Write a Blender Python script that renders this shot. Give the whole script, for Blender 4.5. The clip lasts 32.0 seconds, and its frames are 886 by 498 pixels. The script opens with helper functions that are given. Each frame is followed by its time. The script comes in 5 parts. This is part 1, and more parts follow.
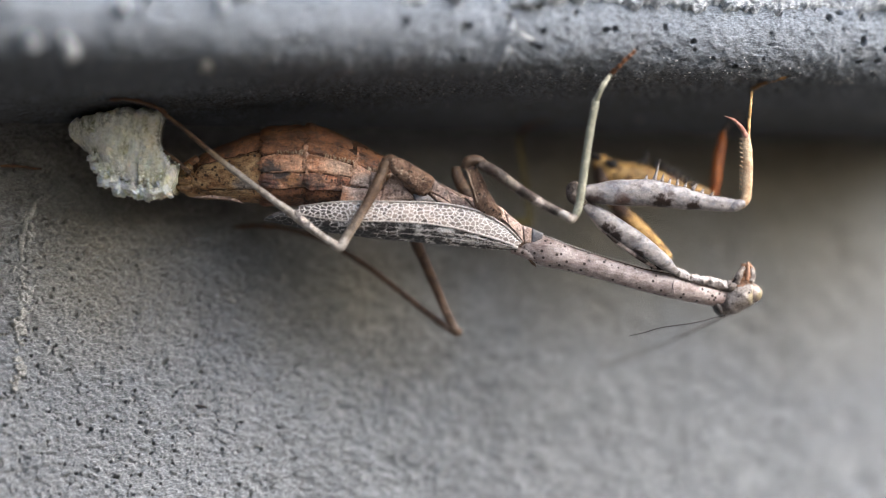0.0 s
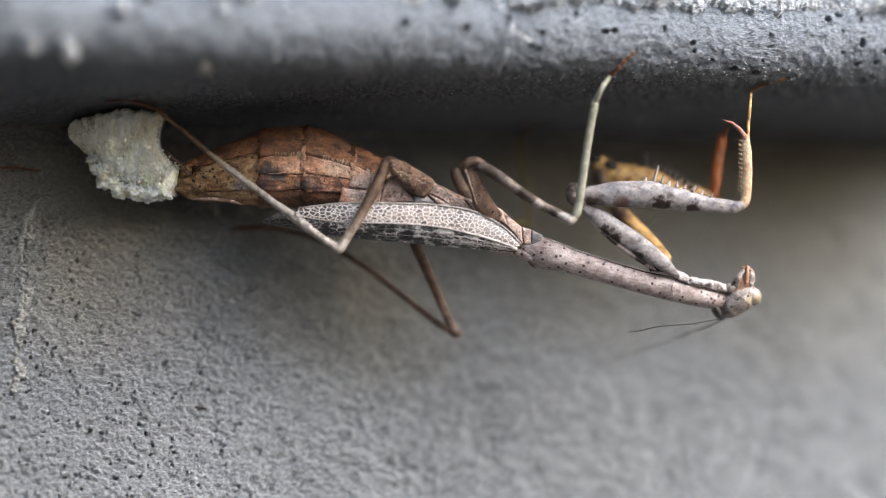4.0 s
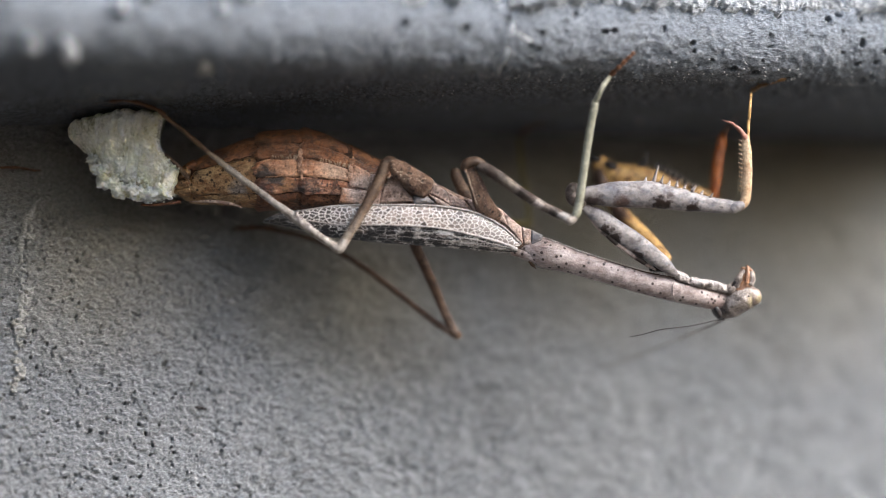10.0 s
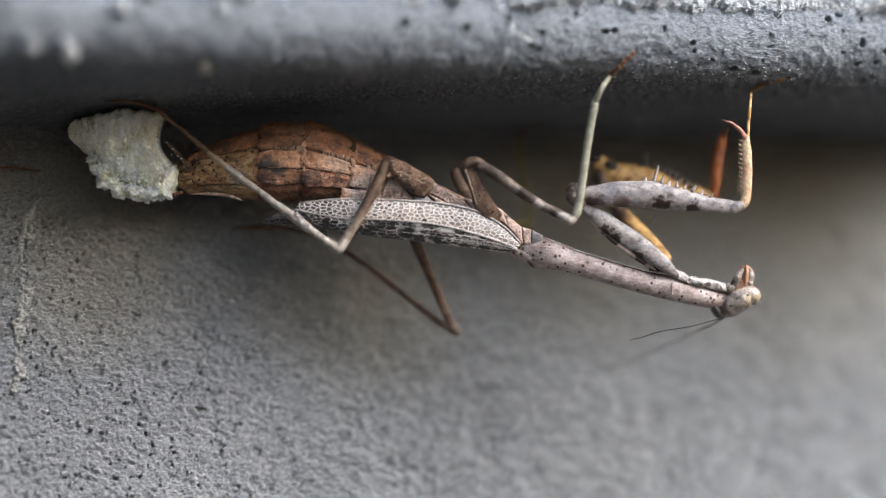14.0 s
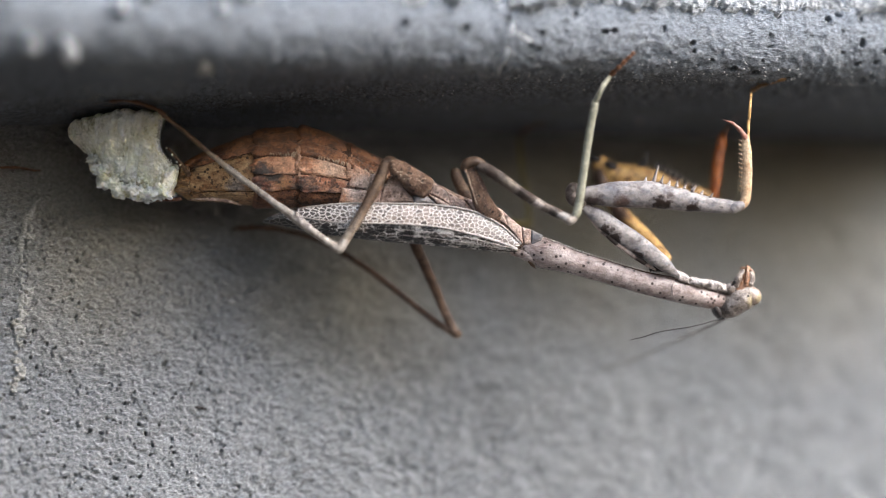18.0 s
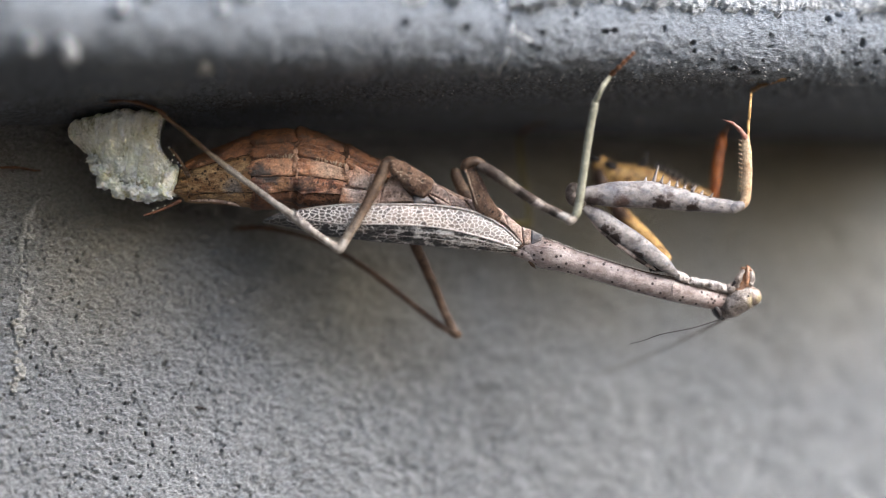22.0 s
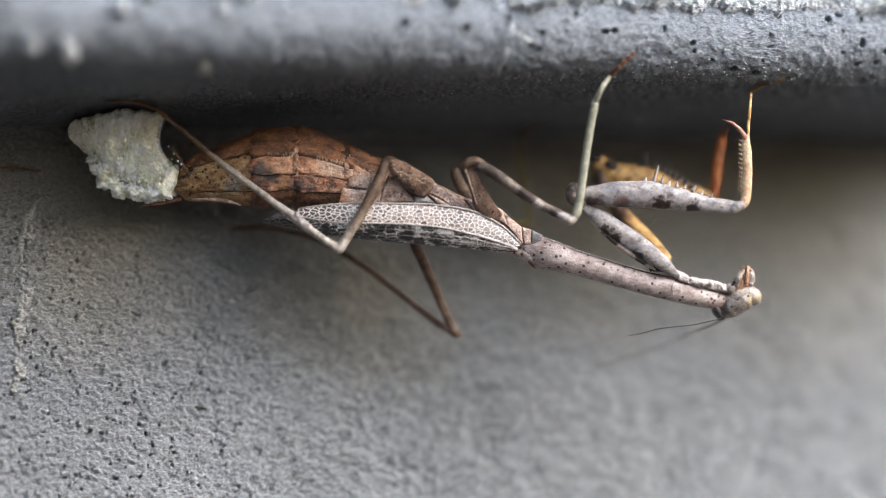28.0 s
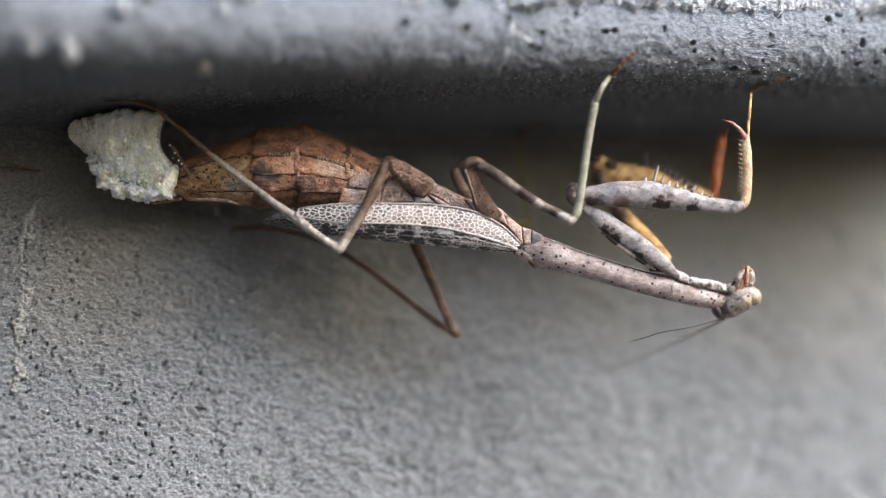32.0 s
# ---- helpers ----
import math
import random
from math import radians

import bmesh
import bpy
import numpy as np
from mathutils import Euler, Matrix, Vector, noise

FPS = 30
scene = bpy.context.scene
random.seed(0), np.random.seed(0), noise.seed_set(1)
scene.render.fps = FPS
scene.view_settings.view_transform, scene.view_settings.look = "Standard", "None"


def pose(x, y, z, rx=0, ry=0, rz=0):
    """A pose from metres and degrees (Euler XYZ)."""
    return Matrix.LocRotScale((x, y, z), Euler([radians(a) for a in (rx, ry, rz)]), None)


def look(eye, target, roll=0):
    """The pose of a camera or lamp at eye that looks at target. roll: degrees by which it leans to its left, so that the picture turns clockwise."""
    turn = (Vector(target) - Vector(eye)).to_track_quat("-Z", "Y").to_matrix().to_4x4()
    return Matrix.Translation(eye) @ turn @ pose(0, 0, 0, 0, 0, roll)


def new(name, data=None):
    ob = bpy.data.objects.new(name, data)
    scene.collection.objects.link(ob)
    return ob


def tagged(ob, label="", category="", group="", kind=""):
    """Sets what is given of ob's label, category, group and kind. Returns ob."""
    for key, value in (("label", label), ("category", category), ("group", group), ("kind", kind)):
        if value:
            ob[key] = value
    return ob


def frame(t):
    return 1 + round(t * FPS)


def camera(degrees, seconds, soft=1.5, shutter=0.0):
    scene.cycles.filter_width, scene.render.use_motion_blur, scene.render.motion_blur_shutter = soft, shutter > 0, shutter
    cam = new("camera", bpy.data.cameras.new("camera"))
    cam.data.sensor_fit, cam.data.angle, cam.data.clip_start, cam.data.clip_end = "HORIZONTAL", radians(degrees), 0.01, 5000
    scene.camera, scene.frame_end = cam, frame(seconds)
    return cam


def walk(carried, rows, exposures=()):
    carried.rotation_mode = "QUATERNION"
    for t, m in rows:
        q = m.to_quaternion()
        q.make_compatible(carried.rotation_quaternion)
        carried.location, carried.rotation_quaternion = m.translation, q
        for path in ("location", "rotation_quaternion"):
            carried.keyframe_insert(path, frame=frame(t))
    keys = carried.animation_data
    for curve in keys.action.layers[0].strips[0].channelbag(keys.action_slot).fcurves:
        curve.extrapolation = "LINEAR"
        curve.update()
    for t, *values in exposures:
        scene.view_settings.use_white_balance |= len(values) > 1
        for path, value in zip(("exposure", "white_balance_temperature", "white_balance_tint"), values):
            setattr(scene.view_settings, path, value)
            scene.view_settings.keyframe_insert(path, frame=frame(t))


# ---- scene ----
# ---- camera ----
MM = 0.001
cam = camera(14.0, 32.0, soft=0.6)
cam.data.dof.use_dof = True
cam.data.dof.focus_distance = 0.3295
cam.data.dof.aperture_fstop = 6.5
EYE = (-0.11202, -0.3162, 1.33716)
AIM = (-0.0018, -0.01336, 1.40566)
LEAN = -3.9
HOME = look(EYE, AIM, LEAN)
# the tripod is nudged by a hair while the focus ring is turned, then stands still
walk(cam, [(0.0, HOME @ pose(0, 0, 0, -0.026, 0.01, 0)), (2.0, HOME @ pose(0, 0, 0, -0.026, 0.012, 0)), (2.4, HOME), (32.0, HOME)],
     [(t, stops, 6270, 10) for t, stops in ((0.0, 1.83), (3.5, 1.86), (5.5, 1.69), (7.5, 1.74), (10.0, 1.74), (11.5, 1.66), (14.5, 1.66), (16.5, 1.86), (32.0, 1.86))])

# ---- light ----
world = bpy.data.worlds.new("overcast_sky")
scene.world = world
world.use_nodes = True
wn = world.node_tree
sky = wn.nodes.new("ShaderNodeTexSky")
sky.sky_type, sky.sun_disc = "NISHITA", False
sky.sun_elevation, sky.sun_rotation = radians(37), radians(136)
sky.air_density, sky.dust_density, sky.ozone_density = 1.0, 4.0, 1.0
wn.nodes["Background"].inputs["Strength"].default_value = 0.15
wn.links.new(sky.outputs["Color"], wn.nodes["Background"].inputs["Color"])
sun = new("sun", bpy.data.lights.new("sun", "SUN"))
sun.data.energy, sun.data.angle, sun.data.color = 3.0, radians(54), (0.93, 0.97, 1.0)
SUN_EL, SUN_AZ = radians(37), radians(136)
SUN_WAY = Vector((math.sin(SUN_AZ) * math.cos(SUN_EL), math.cos(SUN_AZ) * math.cos(SUN_EL), math.sin(SUN_EL)))
sun.matrix_world = look(SUN_WAY * 10, (0, 0, 0))


# ---- materials ----
def shader(name, rough=0.6, spec=0.4):
    m = bpy.data.materials.new(name)
    m.use_nodes = True
    t = m.node_tree
    b = t.nodes["Principled BSDF"]
    b.inputs["Roughness"].default_value = rough
    b.inputs["Specular IOR Level"].default_value = spec
    co = t.nodes.new("ShaderNodeTexCoord")
    mp = t.nodes.new("ShaderNodeMapping")
    mp.inputs["Scale"].default_value = (1000, 1000, 1000)
    t.links.new(co.outputs["Object"], mp.inputs["Vector"])
    return m, t, b, mp.outputs["Vector"]


def grain(t, vec, scale, detail=4.0, rough=0.6, stretch=None, warp=0.0):
    if stretch:
        mp = t.nodes.new("ShaderNodeMapping")
        mp.inputs["Scale"].default_value = stretch
        t.links.new(vec, mp.inputs["Vector"])
        vec = mp.outputs["Vector"]
    n = t.nodes.new("ShaderNodeTexNoise")
    n.inputs["Scale"].default_value = scale
    n.inputs["Detail"].default_value = detail
    n.inputs["Roughness"].default_value = rough
    n.inputs["Distortion"].default_value = warp
    t.links.new(vec, n.inputs["Vector"])
    return n.outputs["Fac"]


def ramp(t, fac, stops):
    r = t.nodes.new("ShaderNodeValToRGB")
    e = r.color_ramp.elements
    while len(e) < len(stops):
        e.new(0.5)
    for k, (p, c) in zip(e, stops):
        k.position, k.color = p, (c if len(c) == 4 else (*c, 1.0))
    t.links.new(fac, r.inputs["Fac"])
    return r.outputs["Color"]


def mix(t, fac, a, b, kind="MIX"):
    n = t.nodes.new("ShaderNodeMix")
    n.data_type, n.blend_type = "RGBA", kind
    for socket, value in ((n.inputs["Factor"], fac), (n.inputs[6], a), (n.inputs[7], b)):
        if isinstance(value, bpy.types.NodeSocket):
            t.links.new(value, socket)
        else:
            socket.default_value = value if isinstance(value, (int, float)) else (*value, 1.0)
    return n.outputs[2]


def cells(t, vec, scale, feature="F1", jitter=1.0):
    n = t.nodes.new("ShaderNodeTexVoronoi")
    n.feature = feature
    n.inputs["Scale"].default_value = scale
    n.inputs["Randomness"].default_value = jitter
    t.links.new(vec, n.inputs["Vector"])
    return n.outputs["Distance"]


def relief(t, b, height, depth, strength=0.6):
    n = t.nodes.new("ShaderNodeBump")
    n.inputs["Strength"].default_value = strength
    n.inputs["Distance"].default_value = depth
    t.links.new(height, n.inputs["Height"])
    t.links.new(n.outputs["Normal"], b.inputs["Normal"])
    t.links.new(n.outputs["Normal"], b.inputs["Coat Normal"])


def times(t, a, k):
    n = t.nodes.new("ShaderNodeMath")
    n.operation = "MULTIPLY"
    t.links.new(a, n.inputs[0])
    n.inputs[1].default_value = k
    return n.outputs[0]


def near(t, v, place, inner, outer, ragged, scale=1.3):
    """1 within inner mm of a place on the body, 0 beyond outer, with a ragged border."""
    d = t.nodes.new("ShaderNodeVectorMath")
    d.operation = "DISTANCE"
    t.links.new(v, d.inputs[0])
    d.inputs[1].default_value = place
    wob = t.nodes.new("ShaderNodeMath")
    wob.operation = "MULTIPLY_ADD"
    t.links.new(grain(t, v, scale, 5, 0.7), wob.inputs[0])
    wob.inputs[1].default_value = ragged
    t.links.new(d.outputs["Value"], wob.inputs[2])
    r = t.nodes.new("ShaderNodeMapRange")
    t.links.new(wob.outputs[0], r.inputs["Value"])
    r.inputs["From Min"].default_value, r.inputs["From Max"].default_value = inner + ragged * 0.5, outer + ragged * 0.5
    r.inputs["To Min"].default_value, r.inputs["To Max"].default_value = 1.0, 0.0
    return r.outputs["Result"]


def masonry_paint(name, tone, warm, fine=5.0, warm_tints=(), depth=0.0007, rough=0.28):
    """Old grey masonry paint: broad weathering, fine speckle, orange-peel relief; brownish patches can paint in warm
    light.
    """
    m, t, b, v = shader(name, rough, 0.5)
    broad = ramp(t, grain(t, v, 0.07, 5), [(0.3, tone), (0.7, warm)])
    # ragged patches of warm low light, put into the paint's colour
    for place, inner, outer in warm_tints:
        broad = mix(t, times(t, near(t, v, place, inner, outer, 9.0, 0.16), 0.75), broad, (0.190, 0.168, 0.124))
    speck = ramp(t, grain(t, v, 3.4, 4, 0.75, (0.7, 1, 1.2)), [(0.30, (0.45, 0.45, 0.45)), (0.5, (1, 1, 1)), (0.72, (1.35, 1.35, 1.35))])
    c = mix(t, 0.7, broad, speck, "MULTIPLY")
    scratch = ramp(t, grain(t, v, 6.0, 3, 0.75, (0.5, 1, 1.3)), [(0.41, (0.5, 0.5, 0.5)), (0.5, (1, 1, 1)), (0.59, (1.6, 1.6, 1.6))])
    c = mix(t, 0.6, c, scratch, "MULTIPLY")
    grime = ramp(t, grain(t, v, 0.45, 6, 0.7), [(0.35, (0.62, 0.6, 0.57)), (0.55, (1, 1, 1))])
    c = mix(t, 0.15, c, grime, "MULTIPLY")
    t.links.new(c, b.inputs["Base Color"])
    relief(t, b, mix(t, 0.5, grain(t, v, fine, 6, 0.7, (0.7, 1, 1.2), 0.4), grain(t, v, fine * 0.45, 4, 0.6, (0.7, 1, 1.2))), depth, 1.0)
    return m


def cuticle(name, pale, brown, dark, blotch=0.5, spots=0.0, rough=0.42, spot_scale=1.6, bump=0.00004, stretch=None, marks=(), coat=0.15, grit=1.0, top=0.62, spec=0.2, pepper=0.0):
    """Insect cuticle: a mottled ground, darker blotches, small dark freckles, fine wrinkles, and marks of its own."""
    m, t, b, v = shader(name, rough, spec)
    c = ramp(t, grain(t, v, 0.8, 6, 0.7, stretch), [(0.38, brown), (0.56, pale)])
    for place, inner, outer, colour in marks:
        c = mix(t, near(t, v, place, inner, outer, 2.2), c, colour)
    blot = ramp(t, grain(t, v, 0.95, 5, 0.72, stretch, 0.5), [(0.50, (0, 0, 0)), (0.57, (1, 1, 1))])
    c = mix(t, times(t, blot, blotch), c, dark)
    if spots:
        dots = ramp(t, cells(t, v, spot_scale), [(0.17, (1, 1, 1)), (0.29, (0, 0, 0))])
        gate = ramp(t, grain(t, v, 0.6, 2), [(0.30, (0, 0, 0)), (0.42, (1, 1, 1))])
        dots = mix(t, 1.0, dots, gate, "MULTIPLY")
        c = mix(t, times(t, dots, spots), c, dark)
    mid = ramp(t, grain(t, v, 2.6 if grit > 0.8 else 1.6, 5, 0.7), [(0.32, (top * 0.40, top * 0.37, top * 0.355)), (0.61, (top, top, top))])
    c = mix(t, 0.78, c, mid, "MULTIPLY")
    fine = ramp(t, grain(t, v, 6.5, 4, 0.7), [(0.3, (0.5, 0.48, 0.47)), (0.7, (1.4, 1.4, 1.4))])
    c = mix(t, 0.7 * grit, c, fine, "MULTIPLY")
    if pepper:
        bits = ramp(t, grain(t, v, 2.3, 3, 0.55, (1, 1, 0.8)), [(0.60, (0, 0, 0)), (0.66, (1, 1, 1))])
        c = mix(t, times(t, bits, pepper), c, dark)
    t.links.new(c, b.inputs["Base Color"])
    b.inputs["Coat Weight"].default_value, b.inputs["Coat Roughness"].default_value = coat, 0.22
    relief(t, b, mix(t, 0.45, grain(t, v, 4.0, 6, 0.7, stretch), grain(t, v, 1.5, 4, 0.6, (0.8, 1, 1.4), 0.6)), bump * 5, 0.9)
    return m


def wing_net(name, vein, cell, cell_dark, scale, dark_share, edge=0.07, stretch=(0.75, 0.0, 1.25), marks=(), blots=(), cloudy=0.0, marbled=False):
    """Leathery forewing: a raised pale net of veins, uneven in width, round cells of differing tone, clouded in places."""
    m, t, b, v = shader(name, 0.38, 0.5)
    wob = t.nodes.new("ShaderNodeMapping")
    wob.inputs["Scale"].default_value = stretch
    t.links.new(v, wob.inputs["Vector"])
    axes = t.nodes.new("ShaderNodeSeparateXYZ")
    t.links.new(wob.outputs["Vector"], axes.inputs[0])
    flat = t.nodes.new("ShaderNodeCombineXYZ")
    t.links.new(axes.outputs["X"], flat.inputs["X"])
    t.links.new(axes.outputs["Z"], flat.inputs["Y"])
    found = []
    for feature in ("DISTANCE_TO_EDGE", "F1"):
        vor = t.nodes.new("ShaderNodeTexVoronoi")
        vor.voronoi_dimensions, vor.feature = "2D", feature
        vor.inputs["Scale"].default_value = scale
        vor.inputs["Randomness"].default_value = 1.0
        t.links.new(flat.outputs[0], vor.inputs["Vector"])
        found.append(vor)
    tone = ramp(t, found[1].outputs["Color"], [(0.15, cell_dark), (0.40, cell), (0.75, tuple(k * 1.5 for k in cell))])
    cloud = ramp(t, grain(t, v, 0.42, 4, 0.6, (0.5, 1, 1.6)), [(dark_share - 0.05, (0, 0, 0)), (dark_share + 0.05, (1, 1, 1))])
    ground = mix(t, cloud, cell_dark, tone)
    for place, inner, outer, colour in marks:
        ground = mix(t, near(t, v, place, inner, outer, 1.2), ground, colour)
    thin = t.nodes.new("ShaderNodeMath")
    thin.operation = "MULTIPLY_ADD"
    t.links.new(grain(t, v, 1.4, 3), thin.inputs[0])
    thin.inputs[1].default_value = -edge * 1.6
    t.links.new(found[0].outputs["Distance"], thin.inputs[2])
    net = ramp(t, thin.outputs[0], [(0.0, (1, 1, 1)), (edge * 0.9, (0, 0, 0))])
    if cloudy:
        net = mix(t, cloudy, net, cloud, "MULTIPLY")
    c = mix(t, net, ground, vein)
    if marbled:
        white = ramp(t, grain(t, v, 0.75, 5, 0.72, (0.7, 1, 1.3), 0.4), [(0.53, (0, 0, 0)), (0.57, (1, 1, 1))])
        black = ramp(t, grain(t, v, 1.1, 5, 0.7, (0.6, 1, 1.5), 0.3), [(0.54, (0, 0, 0)), (0.58, (1, 1, 1))])
        c = mix(t, times(t, white, 0.75), c, vein)
        c = mix(t, times(t, black, 0.9), c, cell_dark)
    for place, inner, outer, colour in blots:
        c = mix(t, near(t, v, place, inner, outer, 2.4), c, colour)
    t.links.new(c, b.inputs["Base Color"])
    relief(t, b, net, 0.00008, 0.8)
    return m


def foam(name, stain, mid, cream, streak, pit=3.2, rough=0.4):
    """Egg-case froth: cream ridges, grey-green staining, pitted by bubbles."""
    m, t, b, v = shader(name, rough, 0.5)
    c = ramp(t, grain(t, v, 0.75, 6, 0.72, streak), [(0.36, stain), (0.47, mid), (0.62, cream)])
    old = ramp(t, grain(t, v, 1.7, 5, 0.7, streak), [(0.34, (0.30, 0.31, 0.27)), (0.46, (1, 1, 1))])
    c = mix(t, 0.3, c, old, "MULTIPLY")
    fresh = ramp(t, grain(t, v, 4.5, 4), [(0.35, (0.72, 0.72, 0.62)), (0.60, (1.0, 1.0, 1.0))])
    c = mix(t, 0.4, c, fresh, "MULTIPLY")
    t.links.new(c, b.inputs["Base Color"])
    b.inputs["Coat Weight"].default_value, b.inputs["Coat Roughness"].default_value = 0.5, 0.15
    b.inputs["Subsurface Weight"].default_value = 0.7
    b.inputs["Subsurface Radius"].default_value = (0.0007, 0.0006, 0.0004)
    b.inputs["Subsurface Scale"].default_value = 1.0
    relief(t, b, mix(t, 0.5, cells(t, v, pit, "SMOOTH_F1"), grain(t, v, 6.0, 6, 0.75)), 0.0005, 1.0)
    return m


def plain_earth(name):
    m, t, b, v = shader(name, 0.9, 0.2)
    c = ramp(t, grain(t, v, 0.004, 8, 0.7), [(0.35, (0.026, 0.021, 0.015)), (0.65, (0.048, 0.039, 0.028))])
    t.links.new(c, b.inputs["Base Color"])
    relief(t, b, grain(t, v, 0.02, 8), 0.02)
    return m


# the brownish patches paint in warm light on the upper wall
WALL_PAINT = masonry_paint("grey_wall_paint", (0.142, 0.146, 0.153), (0.188, 0.192, 0.200),
                           warm_tints=[((-6.0, 0, 1405.5), 1.0, 13.0), ((40.0, 0, 1416.0), 4.0, 22.0), ((18.0, 0, 1411.5), 2.0, 14.0), ((-31.0, 0, 1409.0), 0.0, 14.0)])
LEDGE_PAINT = masonry_paint("grey_ledge_paint", (0.087, 0.097, 0.113), (0.119, 0.132, 0.152), 4.5, depth=0.0005, rough=0.2)
WHITE_FLAKE = masonry_paint("white_flaking_paint", (0.21, 0.216, 0.224), (0.32, 0.326, 0.335), 6.0)
LOOSE_FLAKE = masonry_paint("bright_loose_flake", (0.32, 0.326, 0.336), (0.46, 0.466, 0.475), 6.0)
CRUST = masonry_paint("pale_mortar_run", (0.20, 0.192, 0.176), (0.33, 0.316, 0.29), 3.5)
EARTH = plain_earth("bare_earth")
DARK = (0.03, 0.018, 0.014)
STERNITE = cuticle("brown_belly_plate", (0.37, 0.155, 0.066), (0.165, 0.060, 0.024), (0.03, 0.014, 0.009), 0.55, 0.0, 0.40, top=0.85, grit=1.0, spec=0.5, stretch=(0.9, 1, 1.1), bump=0.00010, coat=0.5, pepper=0.5)
PLEURITE = cuticle("tan_side_plate", (0.72, 0.385, 0.225), (0.42, 0.165, 0.070), (0.07, 0.028, 0.015), 0.35, 0.5, 0.32, 2.2, top=1.1, grit=1.0, spec=0.5, stretch=(0.9, 1, 1.1), bump=0.00010, coat=0.6, pepper=0.35,
                   marks=[((-16.54, -1.40, 6.47), 0.9, 1.5, DARK), ((-12.12, -1.60, 4.93), 0.5, 1.1, (0.05, 0.022, 0.014)), ((-7.41, -1.00, 5.45), 0.8, 2.0, (0.66, 0.50, 0.42)), ((-9.96, -1.60, 7.24), 0.6, 2.2, (0.62, 0.42, 0.30))])
LOWER_PLEURITE = cuticle("blotched_side_plate", (0.64, 0.32, 0.19), (0.42, 0.125, 0.052), (0.035, 0.014, 0.010), 0.75, 0.9, 0.3, 2.0, top=0.85, grit=0.8, spec=0.5, bump=0.0001, coat=0.45, pepper=0.8,
                         marks=[((-19.24, -1.00, 6.22), 0.3, 1.5, (0.50, 0.42, 0.36)), ((-13.56, -1.50, 5.29), 0.6, 1.5, (0.05, 0.022, 0.014)), ((-16.90, -1.40, 5.45), 0.4, 1.3, (0.12, 0.04, 0.024)), ((-14.59, -1.50, 5.70), 0.4, 1.3, (0.42, 0.20, 0.08)),
                                ((-15.72, -1.50, 6.63), 0.5, 1.1, DARK), ((-12.28, -1.50, 5.44), 0.3, 1.0, DARK), ((-8.17, -1.20, 4.94), 0.6, 1.4, (0.58, 0.46, 0.40))])
TERGITE = cuticle("rusty_back_plate", (0.26, 0.12, 0.065), (0.13, 0.050, 0.027), (0.03, 0.016, 0.014), 0.7, 0.8, 0.42, 2.4, pepper=0.7)
MEMBRANE = cuticle("dark_membrane", (0.11, 0.05, 0.025), (0.05, 0.022, 0.012), (0.02, 0.012, 0.01), 0.5)
TAIL_SKIN = cuticle("speckled_tail_skin", (0.58, 0.38, 0.20), (0.30, 0.15, 0.065), (0.030, 0.017, 0.012), 0.5, 0.9, 0.34, 1.7, pepper=0.8, stretch=(0.6, 1, 1.3),
                    marks=[((-18.99, -0.90, 5.45), 0.5, 1.2, (0.42, 0.37, 0.34))])
RIM_FOLD = cuticle("peach_fold", (0.52, 0.30, 0.195), (0.28, 0.135, 0.075), (0.10, 0.04, 0.02), 0.3, rough=0.28, coat=0.6, top=0.9)
BEADING = cuticle("pale_beading", (0.86, 0.66, 0.48), (0.52, 0.34, 0.22), (0.12, 0.07, 0.05), 0.3)
THORAX_SKIN = cuticle("grey_brown_thorax", (0.72, 0.54, 0.46), (0.46, 0.31, 0.25), (0.06, 0.036, 0.028), 0.4, 0.6, top=0.95, stretch=(0.8, 1, 1.4), pepper=0.4, bump=0.00008)
HIND_SCUTE = cuticle("brownish_pink_plate", (0.60, 0.42, 0.34), (0.32, 0.20, 0.15), (0.04, 0.025, 0.02), 0.5, 0.7, 0.33, 2.0, coat=0.4)
HIP_SKIN = cuticle("speckled_brown_hip", (0.30, 0.185, 0.125), (0.155, 0.080, 0.050), (0.012, 0.008, 0.006), 0.5, 1.0, 0.34, 2.0, bump=0.0001)
NECK_SHIELD = cuticle("pinkish_grey_shield", (0.49, 0.405, 0.378), (0.34, 0.25, 0.228), (0.05, 0.034, 0.03), 0.3, 1.0, 0.34, 1.7, stretch=(0.7, 1, 1.3), grit=0.55, bump=0.000028)
LEG_BROWN = cuticle("brown_leg", (0.20, 0.125, 0.078), (0.10, 0.058, 0.036), (0.04, 0.024, 0.018), 0.5, 0.3, marks=[((-19.74, -2.90, 7.52), 0.3, 2.6, (0.46, 0.38, 0.29)), ((-9.38, -4.10, -0.05), 0.5, 4.5, (0.42, 0.35, 0.28))])
LEG_DARK = cuticle("dark_brown_leg", (0.17, 0.10, 0.065), (0.085, 0.05, 0.035), (0.03, 0.02, 0.016), 0.5, marks=[((0.05, 6.00, -5.62), 0.3, 1.2, (0.32, 0.21, 0.15)), ((1.05, 6.40, -7.73), 0.2, 1.4, (0.36, 0.26, 0.2))])
LEG_OLIVE = cuticle("olive_leg", (0.34, 0.28, 0.09), (0.22, 0.17, 0.06), (0.04, 0.03, 0.02), 0.4)
LEG_PALE = cuticle("pale_grey_leg", (0.54, 0.48, 0.425), (0.35, 0.29, 0.24), (0.11, 0.07, 0.05), 0.4)
LEG_GREEN = cuticle("greenish_pale_leg", (0.40, 0.385, 0.29), (0.27, 0.26, 0.19), (0.16, 0.13, 0.09), 0.25)
